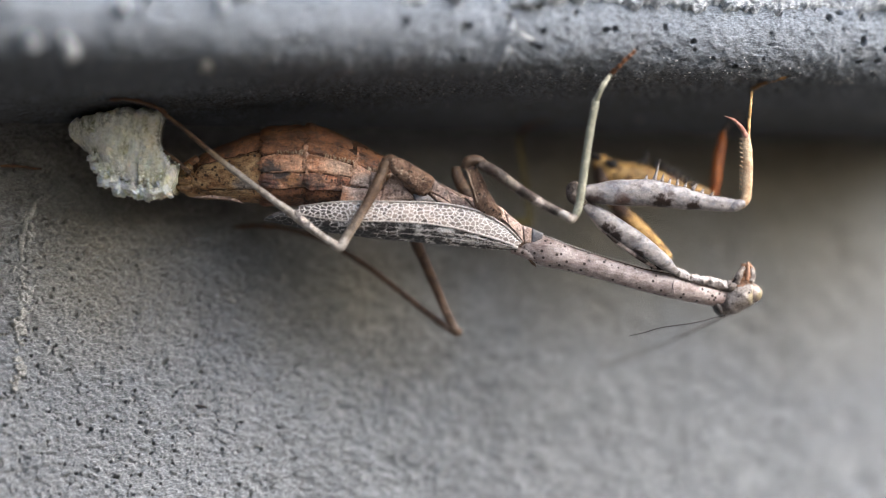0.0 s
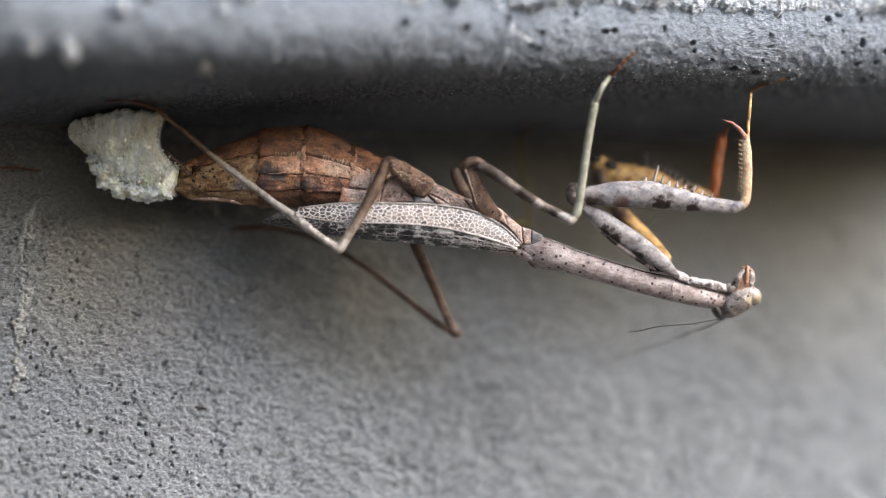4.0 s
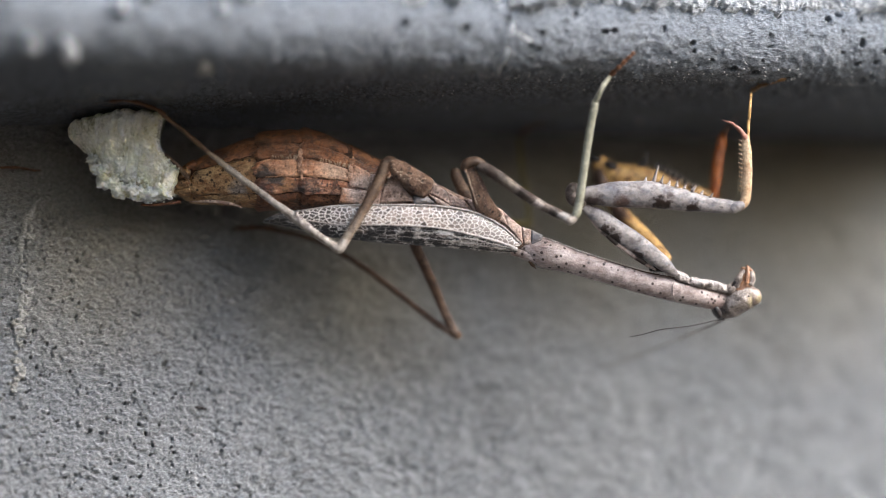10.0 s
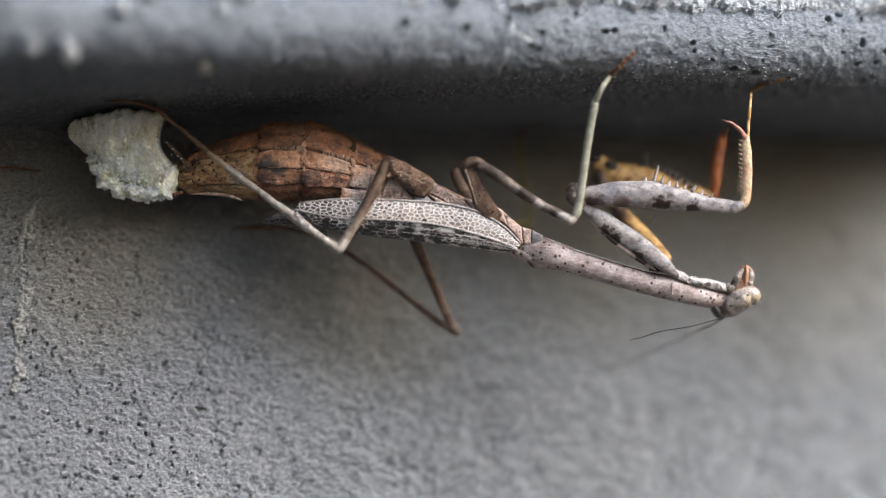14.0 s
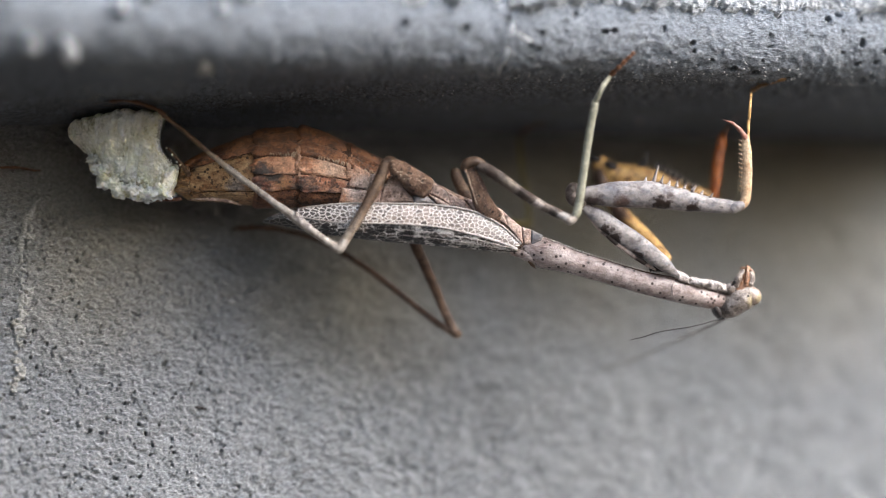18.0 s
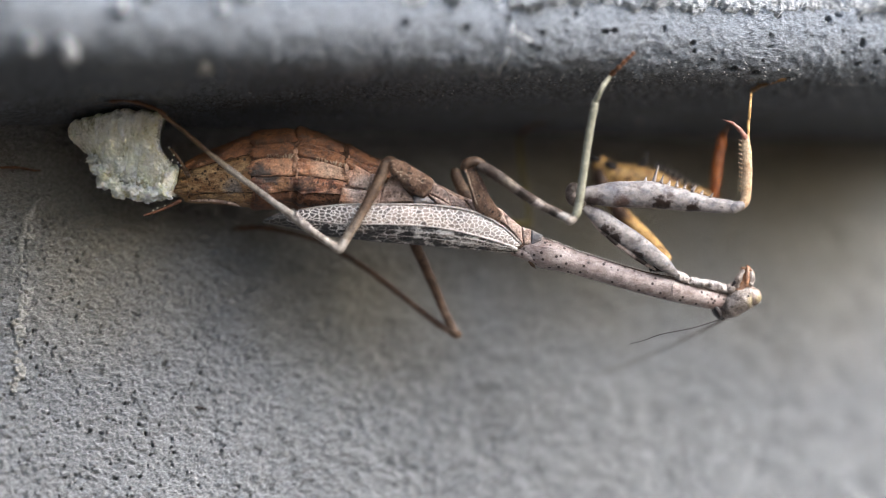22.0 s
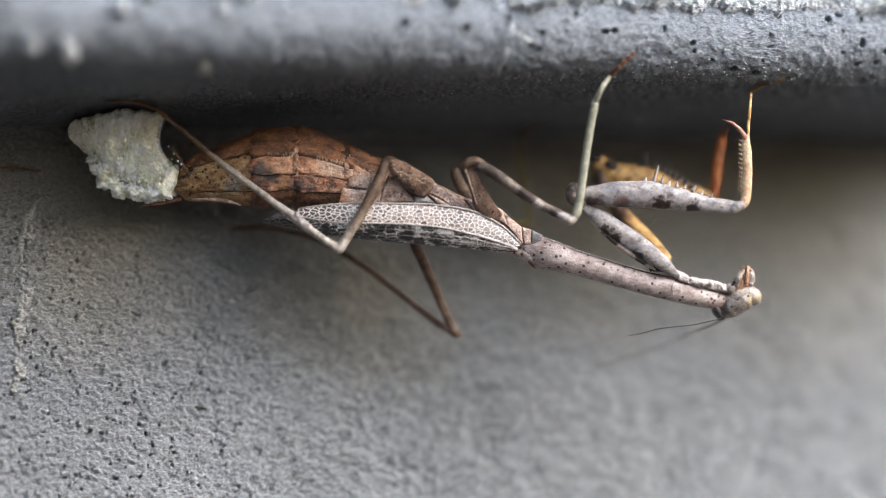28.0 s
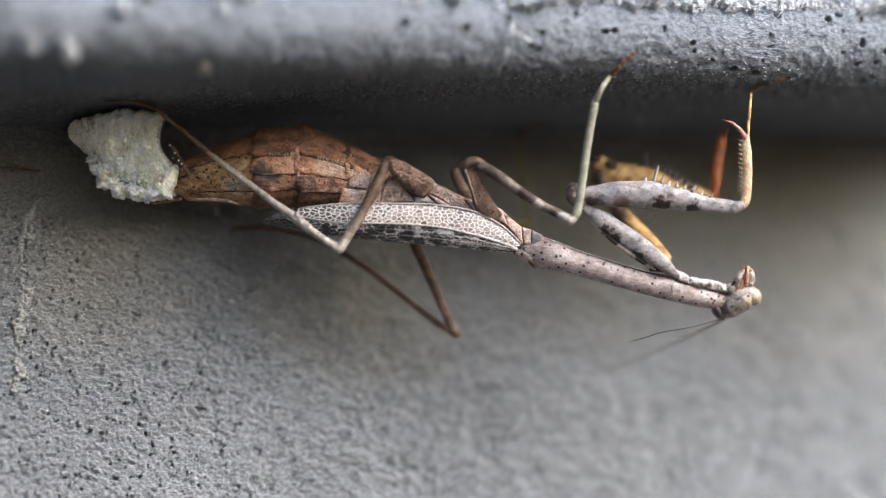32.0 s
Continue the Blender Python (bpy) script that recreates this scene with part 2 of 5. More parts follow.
THIGH_MID = cuticle("banded_grey_thigh", (0.19, 0.155, 0.135), (0.085, 0.062, 0.050), (0.022, 0.016, 0.013), 0.8, 0.3, coat=0.0, spec=0.1,
                    marks=[((4.39, -3.4, 7.0), 0.3, 1.0, (0.045, 0.030, 0.024)), ((6.07, -3.4, 5.87), 0.3, 1.0, (0.25, 0.205, 0.165)), ((7.25, -3.4, 5.06), 0.25, 0.75, DARK), ((7.86, -3.4, 4.65), 0.25, 0.6, DARK), ((8.73, -3.4, 4.14), 0.3, 0.65, (0.50, 0.42, 0.37)), ((9.8, -3.4, 3.47), 0.2, 0.6, (0.05, 0.04, 0.038)), ((11.08, -3.4, 2.81), 0.3, 0.8, (0.42, 0.39, 0.37))])
ARM_PALE = cuticle("banded_grey_arm", (0.385, 0.342, 0.322), (0.20, 0.192, 0.208), (0.065, 0.042, 0.036), 0.36, 0.45, 0.34, 1.6, stretch=(0.8, 1, 1.2), grit=0.4, bump=0.000025,
                   marks=[((19.68, -2.20, 3.95), 0.65, 0.95, DARK), ((22.77, -2.00, 3.74), 0.45, 0.75, DARK), ((20.71, -2.20, 5.07), 0.15, 0.6, (0.10, 0.075, 0.07)),
                          ((16.20, -2.20, 4.05), 0.4, 1.0, (0.13, 0.08, 0.065)), ((13.65, -1.90, 4.26), 0.4, 1.1, (0.08, 0.055, 0.05)), ((11.87, -1.50, 4.93), 0.4, 1.4, (0.12, 0.075, 0.06)),
                          ((14.80, -1.40, 1.49), 0.45, 0.85, DARK), ((15.52, -1.40, 0.87), 0.45, 0.8, DARK), ((17.60, -0.90, -0.77), 0.4, 0.75, DARK), ((12.90, -1.30, 4.68), 0.2, 0.7, DARK)])
THROAT_SKIN = cuticle("pale_throat_skin", (0.54, 0.48, 0.455), (0.36, 0.305, 0.28), (0.10, 0.07, 0.06), 0.35, 0.5, 0.4, 2.2)
ARM_EDGE = cuticle("barred_brown_arm_edge", (0.54, 0.44, 0.40), (0.33, 0.25, 0.22), (0.05, 0.035, 0.03), 0.4, 0.4, 0.4, 1.6,
                  marks=[((15.32, -1.20, 1.18), 0.7, 1.0, DARK), ((18.12, -0.80, -0.77), 0.55, 0.85, DARK)])
ARM_YELLOW = cuticle("ochre_arm", (0.72, 0.44, 0.16), (0.36, 0.19, 0.065), (0.05, 0.025, 0.018), 0.6, 0.3,
                     marks=[((21.70, 7.60, 7.18), 0.5, 1.2, (0.20, 0.09, 0.05)), ((16.4, 6.6, 3.55), 0.7, 1.4, (0.07, 0.035, 0.02)), ((17.2, 6.4, 2.3), 0.2, 0.9, (0.20, 0.11, 0.05))])
ARM_ORANGE = cuticle("orange_shin", (0.38, 0.108, 0.014), (0.22, 0.05, 0.007), (0.08, 0.03, 0.02), 0.3)
SHIN_PEACH = cuticle("peach_shin", (0.74, 0.53, 0.33), (0.54, 0.34, 0.19), (0.26, 0.12, 0.07), 0.3)
CLAW_ROSE = cuticle("rose_claw", (0.44, 0.20, 0.14), (0.27, 0.095, 0.065), (0.07, 0.028, 0.026), 0.3, rough=0.3, marks=[((25.32, -1.50, 11.81), 0.3, 0.9, (0.08, 0.03, 0.03))])
FOOT_DARK = cuticle("dark_foot", (0.20, 0.095, 0.045), (0.09, 0.042, 0.025), (0.03, 0.018, 0.013), 0.4)
FOOT_AMBER = cuticle("amber_foot", (0.42, 0.23, 0.085), (0.24, 0.115, 0.042), (0.04, 0.02, 0.012), 0.6)
FOOT_RUST = cuticle("rusty_foot", (0.34, 0.15, 0.065), (0.17, 0.068, 0.032), (0.04, 0.02, 0.014), 0.5)
HEAD_SKIN = cuticle("mottled_head", (0.43, 0.365, 0.32), (0.27, 0.215, 0.18), (0.07, 0.05, 0.042), 0.55, 0.7, 0.36, 1.8, pepper=0.6, marks=[((25.34, 2.10, -5.40), 0.3, 1.0, DARK), ((28.87, 2.10, -4.52), 0.3, 1.2, (0.55, 0.45, 0.22))])
EYE_SKIN = cuticle("yellowish_eye", (0.40, 0.325, 0.27), (0.30, 0.235, 0.20), (0.16, 0.10, 0.07), 0.45, 0.3, rough=0.22, bump=0.000006, marks=[((27.48, 1.60, -3.89), 0.6, 1.6, (0.40, 0.31, 0.27)), ((29.28, 2.00, -4.72), 0.2, 0.8, (0.44, 0.38, 0.19))])
MOUTH_SKIN = cuticle("orange_mouth", (0.46, 0.26, 0.165), (0.33, 0.15, 0.07), (0.12, 0.05, 0.03), 0.4)
BLACKISH = cuticle("blackish_skin", (0.05, 0.04, 0.038), (0.03, 0.024, 0.022), (0.015, 0.012, 0.012), 0.3)
VEIN_PALE = cuticle("ivory_vein", (0.62, 0.57, 0.53), (0.48, 0.42, 0.385), (0.34, 0.28, 0.25), 0.3)
WING_PALE = wing_net("pale_wing_net", (0.58, 0.535, 0.50), (0.19, 0.15, 0.13), (0.06, 0.045, 0.04), 2.7, 0.42, 0.072, (0.8, 0.0, 1.15),
                     marks=[((-11.49, -1.90, 3.13), 1.2, 3.6, (0.05, 0.04, 0.036)), ((4.6, -1.60, 1.6), 1.0, 4.5, (0.22, 0.18, 0.16))])
WING_DARK = wing_net("dark_wing_net", (0.60, 0.56, 0.53), (0.13, 0.105, 0.092), (0.008, 0.007, 0.008), 2.7, 0.50, 0.055, (0.5, 0.0, 1.3),
                     [((-9.96, -1.80, 1.49), 0.8, 2.2, (0.012, 0.010, 0.010))],
                     [((-3.3, -2.00, 1.15), 0.6, 1.1, (0.006, 0.005, 0.006)), ((-7.6, -2.00, 0.85), 0.5, 1.1, (0.008, 0.006, 0.007)), ((-10.72, -1.90, 1.49), 0.5, 1.0, (0.008, 0.006, 0.007)), ((-0.6, -1.60, 0.3), 0.3, 0.7, (0.02, 0.016, 0.015))], 0.8, True)
WING_TIP = wing_net("smoky_wing_tip", (0.19, 0.175, 0.165), (0.05, 0.043, 0.04), (0.008, 0.007, 0.007), 2.6, 0.5, 0.03)
FOAM = foam("egg_case_foam", (0.40, 0.40, 0.26), (0.95, 0.93, 0.81), (1.0, 0.99, 0.91), (1.3, 1, 0.75))
FOAM_FRESH = foam("fresh_cream_foam", (0.62, 0.58, 0.38), (0.96, 0.92, 0.76), (1.0, 0.98, 0.89), (1.2, 1, 0.7), 4.0, 0.25)
FROTH = foam("white_froth", (0.66, 0.63, 0.36), (0.96, 0.95, 0.84), (1.0, 0.99, 0.92), (1, 1, 1), 3.4, 0.28)


# ---- mesh tools, in millimetres ----
class Form:
    def __init__(self):
        self.v, self.f = [], []

    def tube(self, path, radii, sides=10, flat=1.0, steps=5, side=(0, 1, 0)):
        """A limb: a smooth sweep along the path; flat scales its thickness along the way of view."""
        path = [Vector(p) for p in path]
        if len(path) == 2:
            path.insert(1, (path[0] + path[1]) / 2)
            radii = [radii[0], (radii[0] + radii[-1]) / 2, radii[-1]]
        pts, rad = [], []
        for i in range(len(path) - 1):
            p0, p1, p2, p3 = path[max(i - 1, 0)], path[i], path[i + 1], path[min(i + 2, len(path) - 1)]
            for k in range(steps):
                u = k / steps
                pts.append(0.5 * (2 * p1 + (p2 - p0) * u + (2 * p0 - 5 * p1 + 4 * p2 - p3) * u * u + (3 * p1 - p0 - 3 * p2 + p3) * u ** 3))
                w = u * u * (3 - 2 * u)
                rad.append(radii[i] * (1 - w) + radii[i + 1] * w)
        pts.append(path[-1])
        rad.append(radii[-1])
        base = len(self.v)
        for i, p in enumerate(pts):
            way = (pts[min(i + 1, len(pts) - 1)] - pts[max(i - 1, 0)]).normalized()
            a = way.cross(Vector(side))
            if a.length < 0.05:
                a = way.cross(Vector((1, 0, 0)))
            a.normalize()
            b = way.cross(a)
            for k in range(sides):
                g = math.tau * k / sides
                self.v.append(p + a * (rad[i] * math.cos(g)) + b * (rad[i] * flat * math.sin(g)))
        n = len(pts)
        for i in range(n - 1):
            for k in range(sides):
                q = (k + 1) % sides
                self.f.append((base + i * sides + k, base + i * sides + q, base + (i + 1) * sides + q, base + (i + 1) * sides + k))
        for i, flip in ((0, True), (n - 1, False)):
            tip = len(self.v)
            way = (pts[1] - pts[0]).normalized() if flip else (pts[-1] - pts[-2]).normalized()
            self.v.append(pts[i] + way * (rad[i] * (-0.5 if flip else 0.5)))
            for k in range(sides):
                q = (k + 1) % sides
                self.f.append((base + i * sides + (q if flip else k), base + i * sides + (k if flip else q), tip))
        return self

    def ball(self, c, size, turn=(0, 0, 0), rough=0.0, scale=1.0, nu=14, nv=9, power=1.0):
        """A rounded lump; rough adds uneven relief of that height."""
        base = len(self.v)
        m = Euler([radians(a) for a in turn]).to_matrix()
        c, size = Vector(c), Vector(size)

        def bend(x):
            return math.copysign(abs(x) ** power, x)
        rows = [(1, 0)] + [(math.cos(math.pi * j / nv), math.sin(math.pi * j / nv)) for j in range(1, nv)] + [(-1, 0)]
        for z, r in rows:
            for k in range(nu if r else 1):
                g = math.tau * k / nu
                q = Vector((size.x * bend(r * math.cos(g)), size.y * bend(r * math.sin(g)), size.z * bend(z)))
                p = c + m @ q
                if rough:
                    way = (m @ q).normalized()
                    p += way * (rough * (noise.noise(p * scale) + 0.6 * noise.noise(p * scale * 2.3) + 0.35 * noise.noise(p * scale * 5.1)))
                self.v.append(p)
        last = base + 1 + (nv - 1) * nu
        for k in range(nu):
            q = (k + 1) % nu
            self.f.append((base, base + 1 + k, base + 1 + q))
            self.f.append((last, last - nu + q, last - nu + k))
            for j in range(nv - 2):
                a = base + 1 + j * nu
                self.f.append((a + k, a + nu + k, a + nu + q, a + q))
        return self

    def roughen(self, amount, scale=1.0):
        """Uneven relief over all that has been drawn so far."""
        self.v = [p + noise.noise_vector(Vector(p) * scale) * amount + noise.noise_vector(Vector(p) * scale * 2.7) * (amount * 0.4) for p in self.v]
        return self

    def sheet(self, grid, thick=0.0):
        """A curved plate from rows of points; with thickness it gets a back and edges."""
        base, nr, nc = len(self.v), len(grid), len(grid[0])
        self.v += [Vector(p) for row in grid for p in row]
        for i in range(nr - 1):
            for j in range(nc - 1):
                a = base + i * nc + j
                self.f.append((a, a + 1, a + nc + 1, a + nc))
        if thick:
            b2 = len(self.v)
            self.v += [Vector(p) + Vector((0, thick, 0)) for row in grid for p in row]
            for i in range(nr - 1):
                for j in range(nc - 1):
                    a = b2 + i * nc + j
                    self.f.append((a, a + nc, a + nc + 1, a + 1))
            rim = [i * nc for i in range(nr)] + [(nr - 1) * nc + j for j in range(1, nc)] + [i * nc + nc - 1 for i in range(nr - 2, -1, -1)] + list(range(nc - 2, 0, -1))
            for a, b in zip(rim, rim[1:] + rim[:1]):
                self.f.append((base + a, base + b, b2 + b, b2 + a))
        return self


def mesh_of(name, form, material, smooth=True):
    me = bpy.data.meshes.new(name)
    me.from_pydata([tuple(p * MM) for p in form.v], [], form.f)
    bm = bmesh.new()
    bm.from_mesh(me)
    bmesh.ops.recalc_face_normals(bm, faces=bm.faces)
    bm.to_mesh(me)
    bm.free()
    me.polygons.foreach_set("use_smooth", [smooth] * len(me.polygons))
    me.materials.append(material)
    me.update()
    return me


def part(name, form, material, parent, label=""):
    """One mesh object under a thing or under a part."""
    ob = new(name, mesh_of(name, form, material))
    ob.parent = parent
    return tagged(ob, label)


def swing(pivot, degrees, dx=0.0, dz=0.0):
    """A turn in the plane of the body about a joint, and a shift, in millimetres."""
    p = Vector(pivot) * MM
    return Matrix.Translation(p + Vector((dx, 0, dz)) * MM) @ pose(0, 0, 0, 0, degrees, 0) @ Matrix.Translation(-p)


def lattice(name, p, nrow, ncol, material):
    """A mesh from a numpy lattice of points in metres."""
    me = bpy.data.meshes.new(name)
    idx = np.arange(nrow * ncol).reshape(nrow, ncol)
    quads = np.stack([idx[:-1, :-1], idx[:-1, 1:], idx[1:, 1:], idx[1:, :-1]], -1).reshape(-1, 4)
    me.vertices.add(nrow * ncol)
    me.vertices.foreach_set("co", p.reshape(-1).astype(np.float32))
    me.loops.add(quads.size)
    me.loops.foreach_set("vertex_index", quads.reshape(-1).astype(np.int32))
    me.polygons.add(len(quads))
    me.polygons.foreach_set("loop_start", np.arange(0, quads.size, 4, dtype=np.int32))
    me.polygons.foreach_set("loop_total", np.full(len(quads), 4, dtype=np.int32))
    me.update(calc_edges=True)
    me.validate()
    me.polygons.foreach_set("use_smooth", [True] * len(me.polygons))
    me.materials.append(material)
    return me


def smooth_noise(a, b, cell, seed):
    """Soft random relief in -1..1 over coordinates a, b in millimetres."""
    r = np.random.default_rng(seed)
    table = r.uniform(-1, 1, (256, 256))
    x, y = a / cell, b / cell
    i, j = np.floor(x).astype(int), np.floor(y).astype(int)
    u, w = x - i, y - j
    u, w = u * u * (3 - 2 * u), w * w * (3 - 2 * w)
    g = lambda p, q: table[p % 256, q % 256]
    return (g(i, j) * (1 - u) + g(i + 1, j) * u) * (1 - w) + (g(i, j + 1) * (1 - u) + g(i + 1, j + 1) * u) * w


def pitted(a, b, lo, hi, count, small, large, seed):
    """Depth in millimetres of little round blow-holes scattered over a lattice a, b."""
    r = np.random.default_rng(seed)
    depth = np.zeros_like(a)
    for _ in range(count):
        ca, cb = r.uniform(lo[0], hi[0]), r.uniform(lo[1], hi[1])
        rad = small + (large - small) * r.random() ** 2.4
        ia = np.searchsorted(a[0], [ca - rad * 2, ca + rad * 2])
        ib = np.searchsorted(b[:, 0], [cb - rad * 2, cb + rad * 2])
        s = np.s_[ib[0]:ib[1], ia[0]:ia[1]]
        if depth[s].size == 0:
            continue
        sq = r.uniform(0.75, 1.3)
        d = np.sqrt(((a[s] - ca) * sq) ** 2 + ((b[s] - cb) / sq) ** 2) / rad
        hole = np.clip(1.2 - d, 0, 0.4) / 0.4
        rim = np.exp(-((d - 1.5) / 0.28) ** 2) * 0.35
        depth[s] = np.maximum(depth[s], hole * (0.25 + rad * 2.2)) - rim * rad
    return depth


# ---- the wall ----
def steps(inner_lo, inner_hi, res, outer_lo, outer_hi):
    inner = np.arange(inner_lo, inner_hi, res)
    grow = np.array([3, 8, 20, 50, 120, 300, 700, 1500, 2600.0])
    low = [inner_lo - g for g in grow if inner_lo - g > outer_lo] + [outer_lo]
    high = [inner_hi + g for g in grow if inner_hi + g < outer_hi] + [outer_hi]
    return np.concatenate([low[::-1], inner, high])


CORNER_Z = 1420.02          # height of the corner of wall and ledge, mm
REACH = 27.35             # how far the ledge stands out, mm


def fade(a, lo, hi):
    return np.clip((a - lo) / 4, 0, 1) * np.clip((hi - a) / 4, 0, 1)


def build_wall():
    xs = steps(-50, 62, 0.13, -2500, 2500)
    xs = np.unique(np.concatenate([xs, np.arange(-50, -15, 0.065)]))
    xs = np.delete(xs, np.where(np.diff(xs) < 0.03)[0])
    zs = steps(CORNER_Z - 42, CORNER_Z + 2, 0.09, 0, 3000)
    X, Z = np.meshgrid(xs, zs)
    k = fade(X, -50, 62) * fade(Z, CORNER_Z - 42, CORNER_Z + 6)
    y = 0.13 * smooth_noise(X * 0.75, Z * 1.25, 1.15, 1) + 0.13 * smooth_noise(X * 0.75, Z * 1.2, 0.5, 2) + 0.14 * smooth_noise(X, Z, 5.0, 3) + 0.14 * smooth_noise(X * 0.75, Z * 1.15, 0.27, 12) + 0.06 * smooth_noise(X * 0.8, Z * 1.1, 0.15, 14)
    y = y + pitted(X, Z, (-49, CORNER_Z - 41), (61, CORNER_Z), 4300, 0.075, 0.155, 4)
    P = np.stack([X, y * k, Z], -1) * MM
    ob = new("wall_front", lattice("wall_front", P, *X.shape, WALL_PAINT))
    tagged(ob, "grey painted masonry wall, pitted with tiny blow-holes", "wall", kind="structure")
    body = new("wall_body", bpy.data.meshes.new("wall_body"))
    bm = bmesh.new()
    bmesh.ops.create_cube(bm, size=1.0)
    bmesh.ops.scale(bm, vec=(5.0, 0.11, 3.0), verts=bm.verts)
    bmesh.ops.translate(bm, vec=(0, 0.059, 1.5), verts=bm.verts)
    bm.to_mesh(body.data)
    bm.free()
    body.data.materials.append(WALL_PAINT)
    body.parent = ob
    return ob


def ledge_profile():
    """Outline of the ledge, from the wall along its underside, round the nose and up its weathered face."""
    out = []
    r = 4.0
    for u in np.linspace(0, 1, 150):
        out.append((-u * (REACH - r), 0.3 * math.sin(math.pi * u) - 0.5 * u))
    y0, z0 = out[-1]
    turn = radians(118)
    for g in np.linspace(0, 1, 90)[1:]:
        a = g * turn
        out.append((y0 - r * math.sin(a), z0 + r * 1.05 * (1 - math.cos(a))))
    y1, z1 = out[-1]
    for u in np.linspace(0, 1, 130)[1:]:
        out.append((y1 + 12 * u * math.cos(radians(62)), z1 + 12 * u * math.sin(radians(62))))
    y2, z2 = out[-1]
    for u in np.linspace(0, 1, 14)[1:]:
        out.append((y2 * (1 - u), z2 + 10 * u))
    return np.array(out)


def along_of(prof):
    return np.concatenate([[0], np.cumsum(np.hypot(*np.diff(prof, axis=0).T))])


def ledge_surface(xs):
    prof = ledge_profile()
    along = along_of(prof)
    tang = np.gradient(prof, axis=0)
    tang /= np.linalg.norm(tang, axis=1)[:, None]
    normal = np.stack([-tang[:, 1], tang[:, 0]], -1)
    normal *= np.sign(normal[60, 1]) * -1
    X, A = np.meshgrid(xs, along)
    return X, A, prof, normal


def build_ledge():
    # the ledge stops unseen at x = 60, made up to let light in from the right
    xs = steps(-62, 53, 0.125, -2500, 60)
    X, A, prof, normal = ledge_surface(xs)
    k = fade(X, -62, 53)
    h = 0.10 * smooth_noise(X, A, 1.4, 5) + 0.08 * smooth_noise(X, A, 0.55, 6) + 0.05 * smooth_noise(X, A, 0.27, 13) + 0.12 * smooth_noise(X, A, 8.0, 7)
    under = np.clip((A - 9) / 5, 0, 1) * np.clip((25 - A) / 2, 0, 1)
    h = h + under * (0.22 * smooth_noise(X * 0.8, A, 0.7, 41) + 0.24 * smooth_noise(X, A, 0.35, 42))
    h = h + 0.12 * np.clip(smooth_noise(X, A, 2.4, 8), 0, 1) * np.clip(smooth_noise(X, A, 0.35, 9), 0, 1)
    h = (h - pitted(X, A, (-61, 2), (53, 46), 1250, 0.09, 0.33, 10)) * k
    P = np.stack([X, prof[:, 0][:, None] + h * normal[:, 0][:, None], CORNER_Z + prof[:, 1][:, None] + h * normal[:, 1][:, None]], -1) * MM
    ob = new("ledge", lattice("ledge", P, *X.shape, LEDGE_PAINT))
    tagged(ob, "rough grey painted ledge with a rounded nose and flaking edge", "ledge", kind="structure")
    # cap of that made-up end, out of view
    cap = bpy.data.meshes.new("unseen_ledge_end")
    ring = [(0.060, y * MM, (CORNER_Z + z) * MM) for y, z in prof]
    cap.from_pydata(ring, [], [tuple(range(len(ring)))])
    cap.materials.append(LEDGE_PAINT)
    end = new("unseen_ledge_end", cap)
    end.parent = ob
    # flaking white paint on the upper face, with a ragged torn lower edge
    n0 = 150 + 89 - 24
    rows = np.arange(n0, 150 + 89 + 129)
    fx = np.arange(-60, 53, 0.10)
    F, B = np.meshgrid(fx, rows)
    G = along_of(prof)[rows][:, None] + 0 * F
    worm = 1 - np.abs(smooth_noise(F, G, 0.9, 22) + 0.5 * smooth_noise(F, G, 0.45, 23))
    lift = 0.12 + 0.10 * smooth_noise(F, G, 1.2, 15) + 1.5 * np.clip(worm - 0.72, 0, 1) + 0.5 * np.clip(smooth_noise(F, G, 0.6, 25) - 0.35, 0, 1) + 0.10 * smooth_noise(F, G, 0.25, 16)
    torn = G[0, 0] + 1.5 + 0.4 * smooth_noise(F, G * 0, 4.2, 17) + 0.6 * smooth_noise(F, G * 0, 1.3, 18) + 0.3 * smooth_noise(F, G * 0, 0.4, 19)
    curl = np.clip(1 - (G - torn) / 0.5, 0, 1) * np.clip(smooth_noise(F, G * 0, 2.0, 24), 0, 1) * 1.1
    lift = np.where(G > torn, lift + curl, -0.5)
    holes = smooth_noise(F, G, 2.0, 20) + 0.6 * smooth_noise(F, G, 0.7, 21)
    lift = np.where(holes > 0.80, -0.4, lift)
    Q = np.stack([F, prof[rows, 0][:, None] + lift * normal[rows, 0][:, None], CORNER_Z + prof[rows, 1][:, None] + lift * normal[rows, 1][:, None]], -1) * MM
    fl = new("flaking_paint", lattice("flaking_paint", Q, *F.shape, WHITE_FLAKE))
    fl.parent = ob
    tagged(fl, "white paint peeling in ragged flakes")
    return ob


def build_ground():
    me = bpy.data.meshes.new("ground")
    me.from_pydata([(-400, -400, 0), (400, -400, 0), (400, 400, 0), (-400, 400, 0)], [], [(0, 1, 2, 3)])
    me.materials.append(EARTH)
    return tagged(new("ground", me), "bare brown earth at the foot of the wall", "ground", kind="structure")


wall = build_wall()
ledge = build_ledge()
build_ground()



def small(name, form, material, parent, label):
    """A little extra stuck to the wall or ledge, drawn in the stand's frame."""
    ob = new(name, mesh_of(name, form, material))
    ob.parent = parent
    ob.matrix_world = STAND
    return tagged(ob, label)


# the frame in which the insect and its egg case are drawn: x along the body, y away from the viewer, z up
STAND = Matrix(((0.942353, 0.334546, -0.007032, -0.001798), (-0.327940, 0.919158, -0.218183, -0.013364), (-0.066529, 0.207912, 0.975882, 1.405658), (0.000000, 0.000000, 0.000000, 1.000000)))

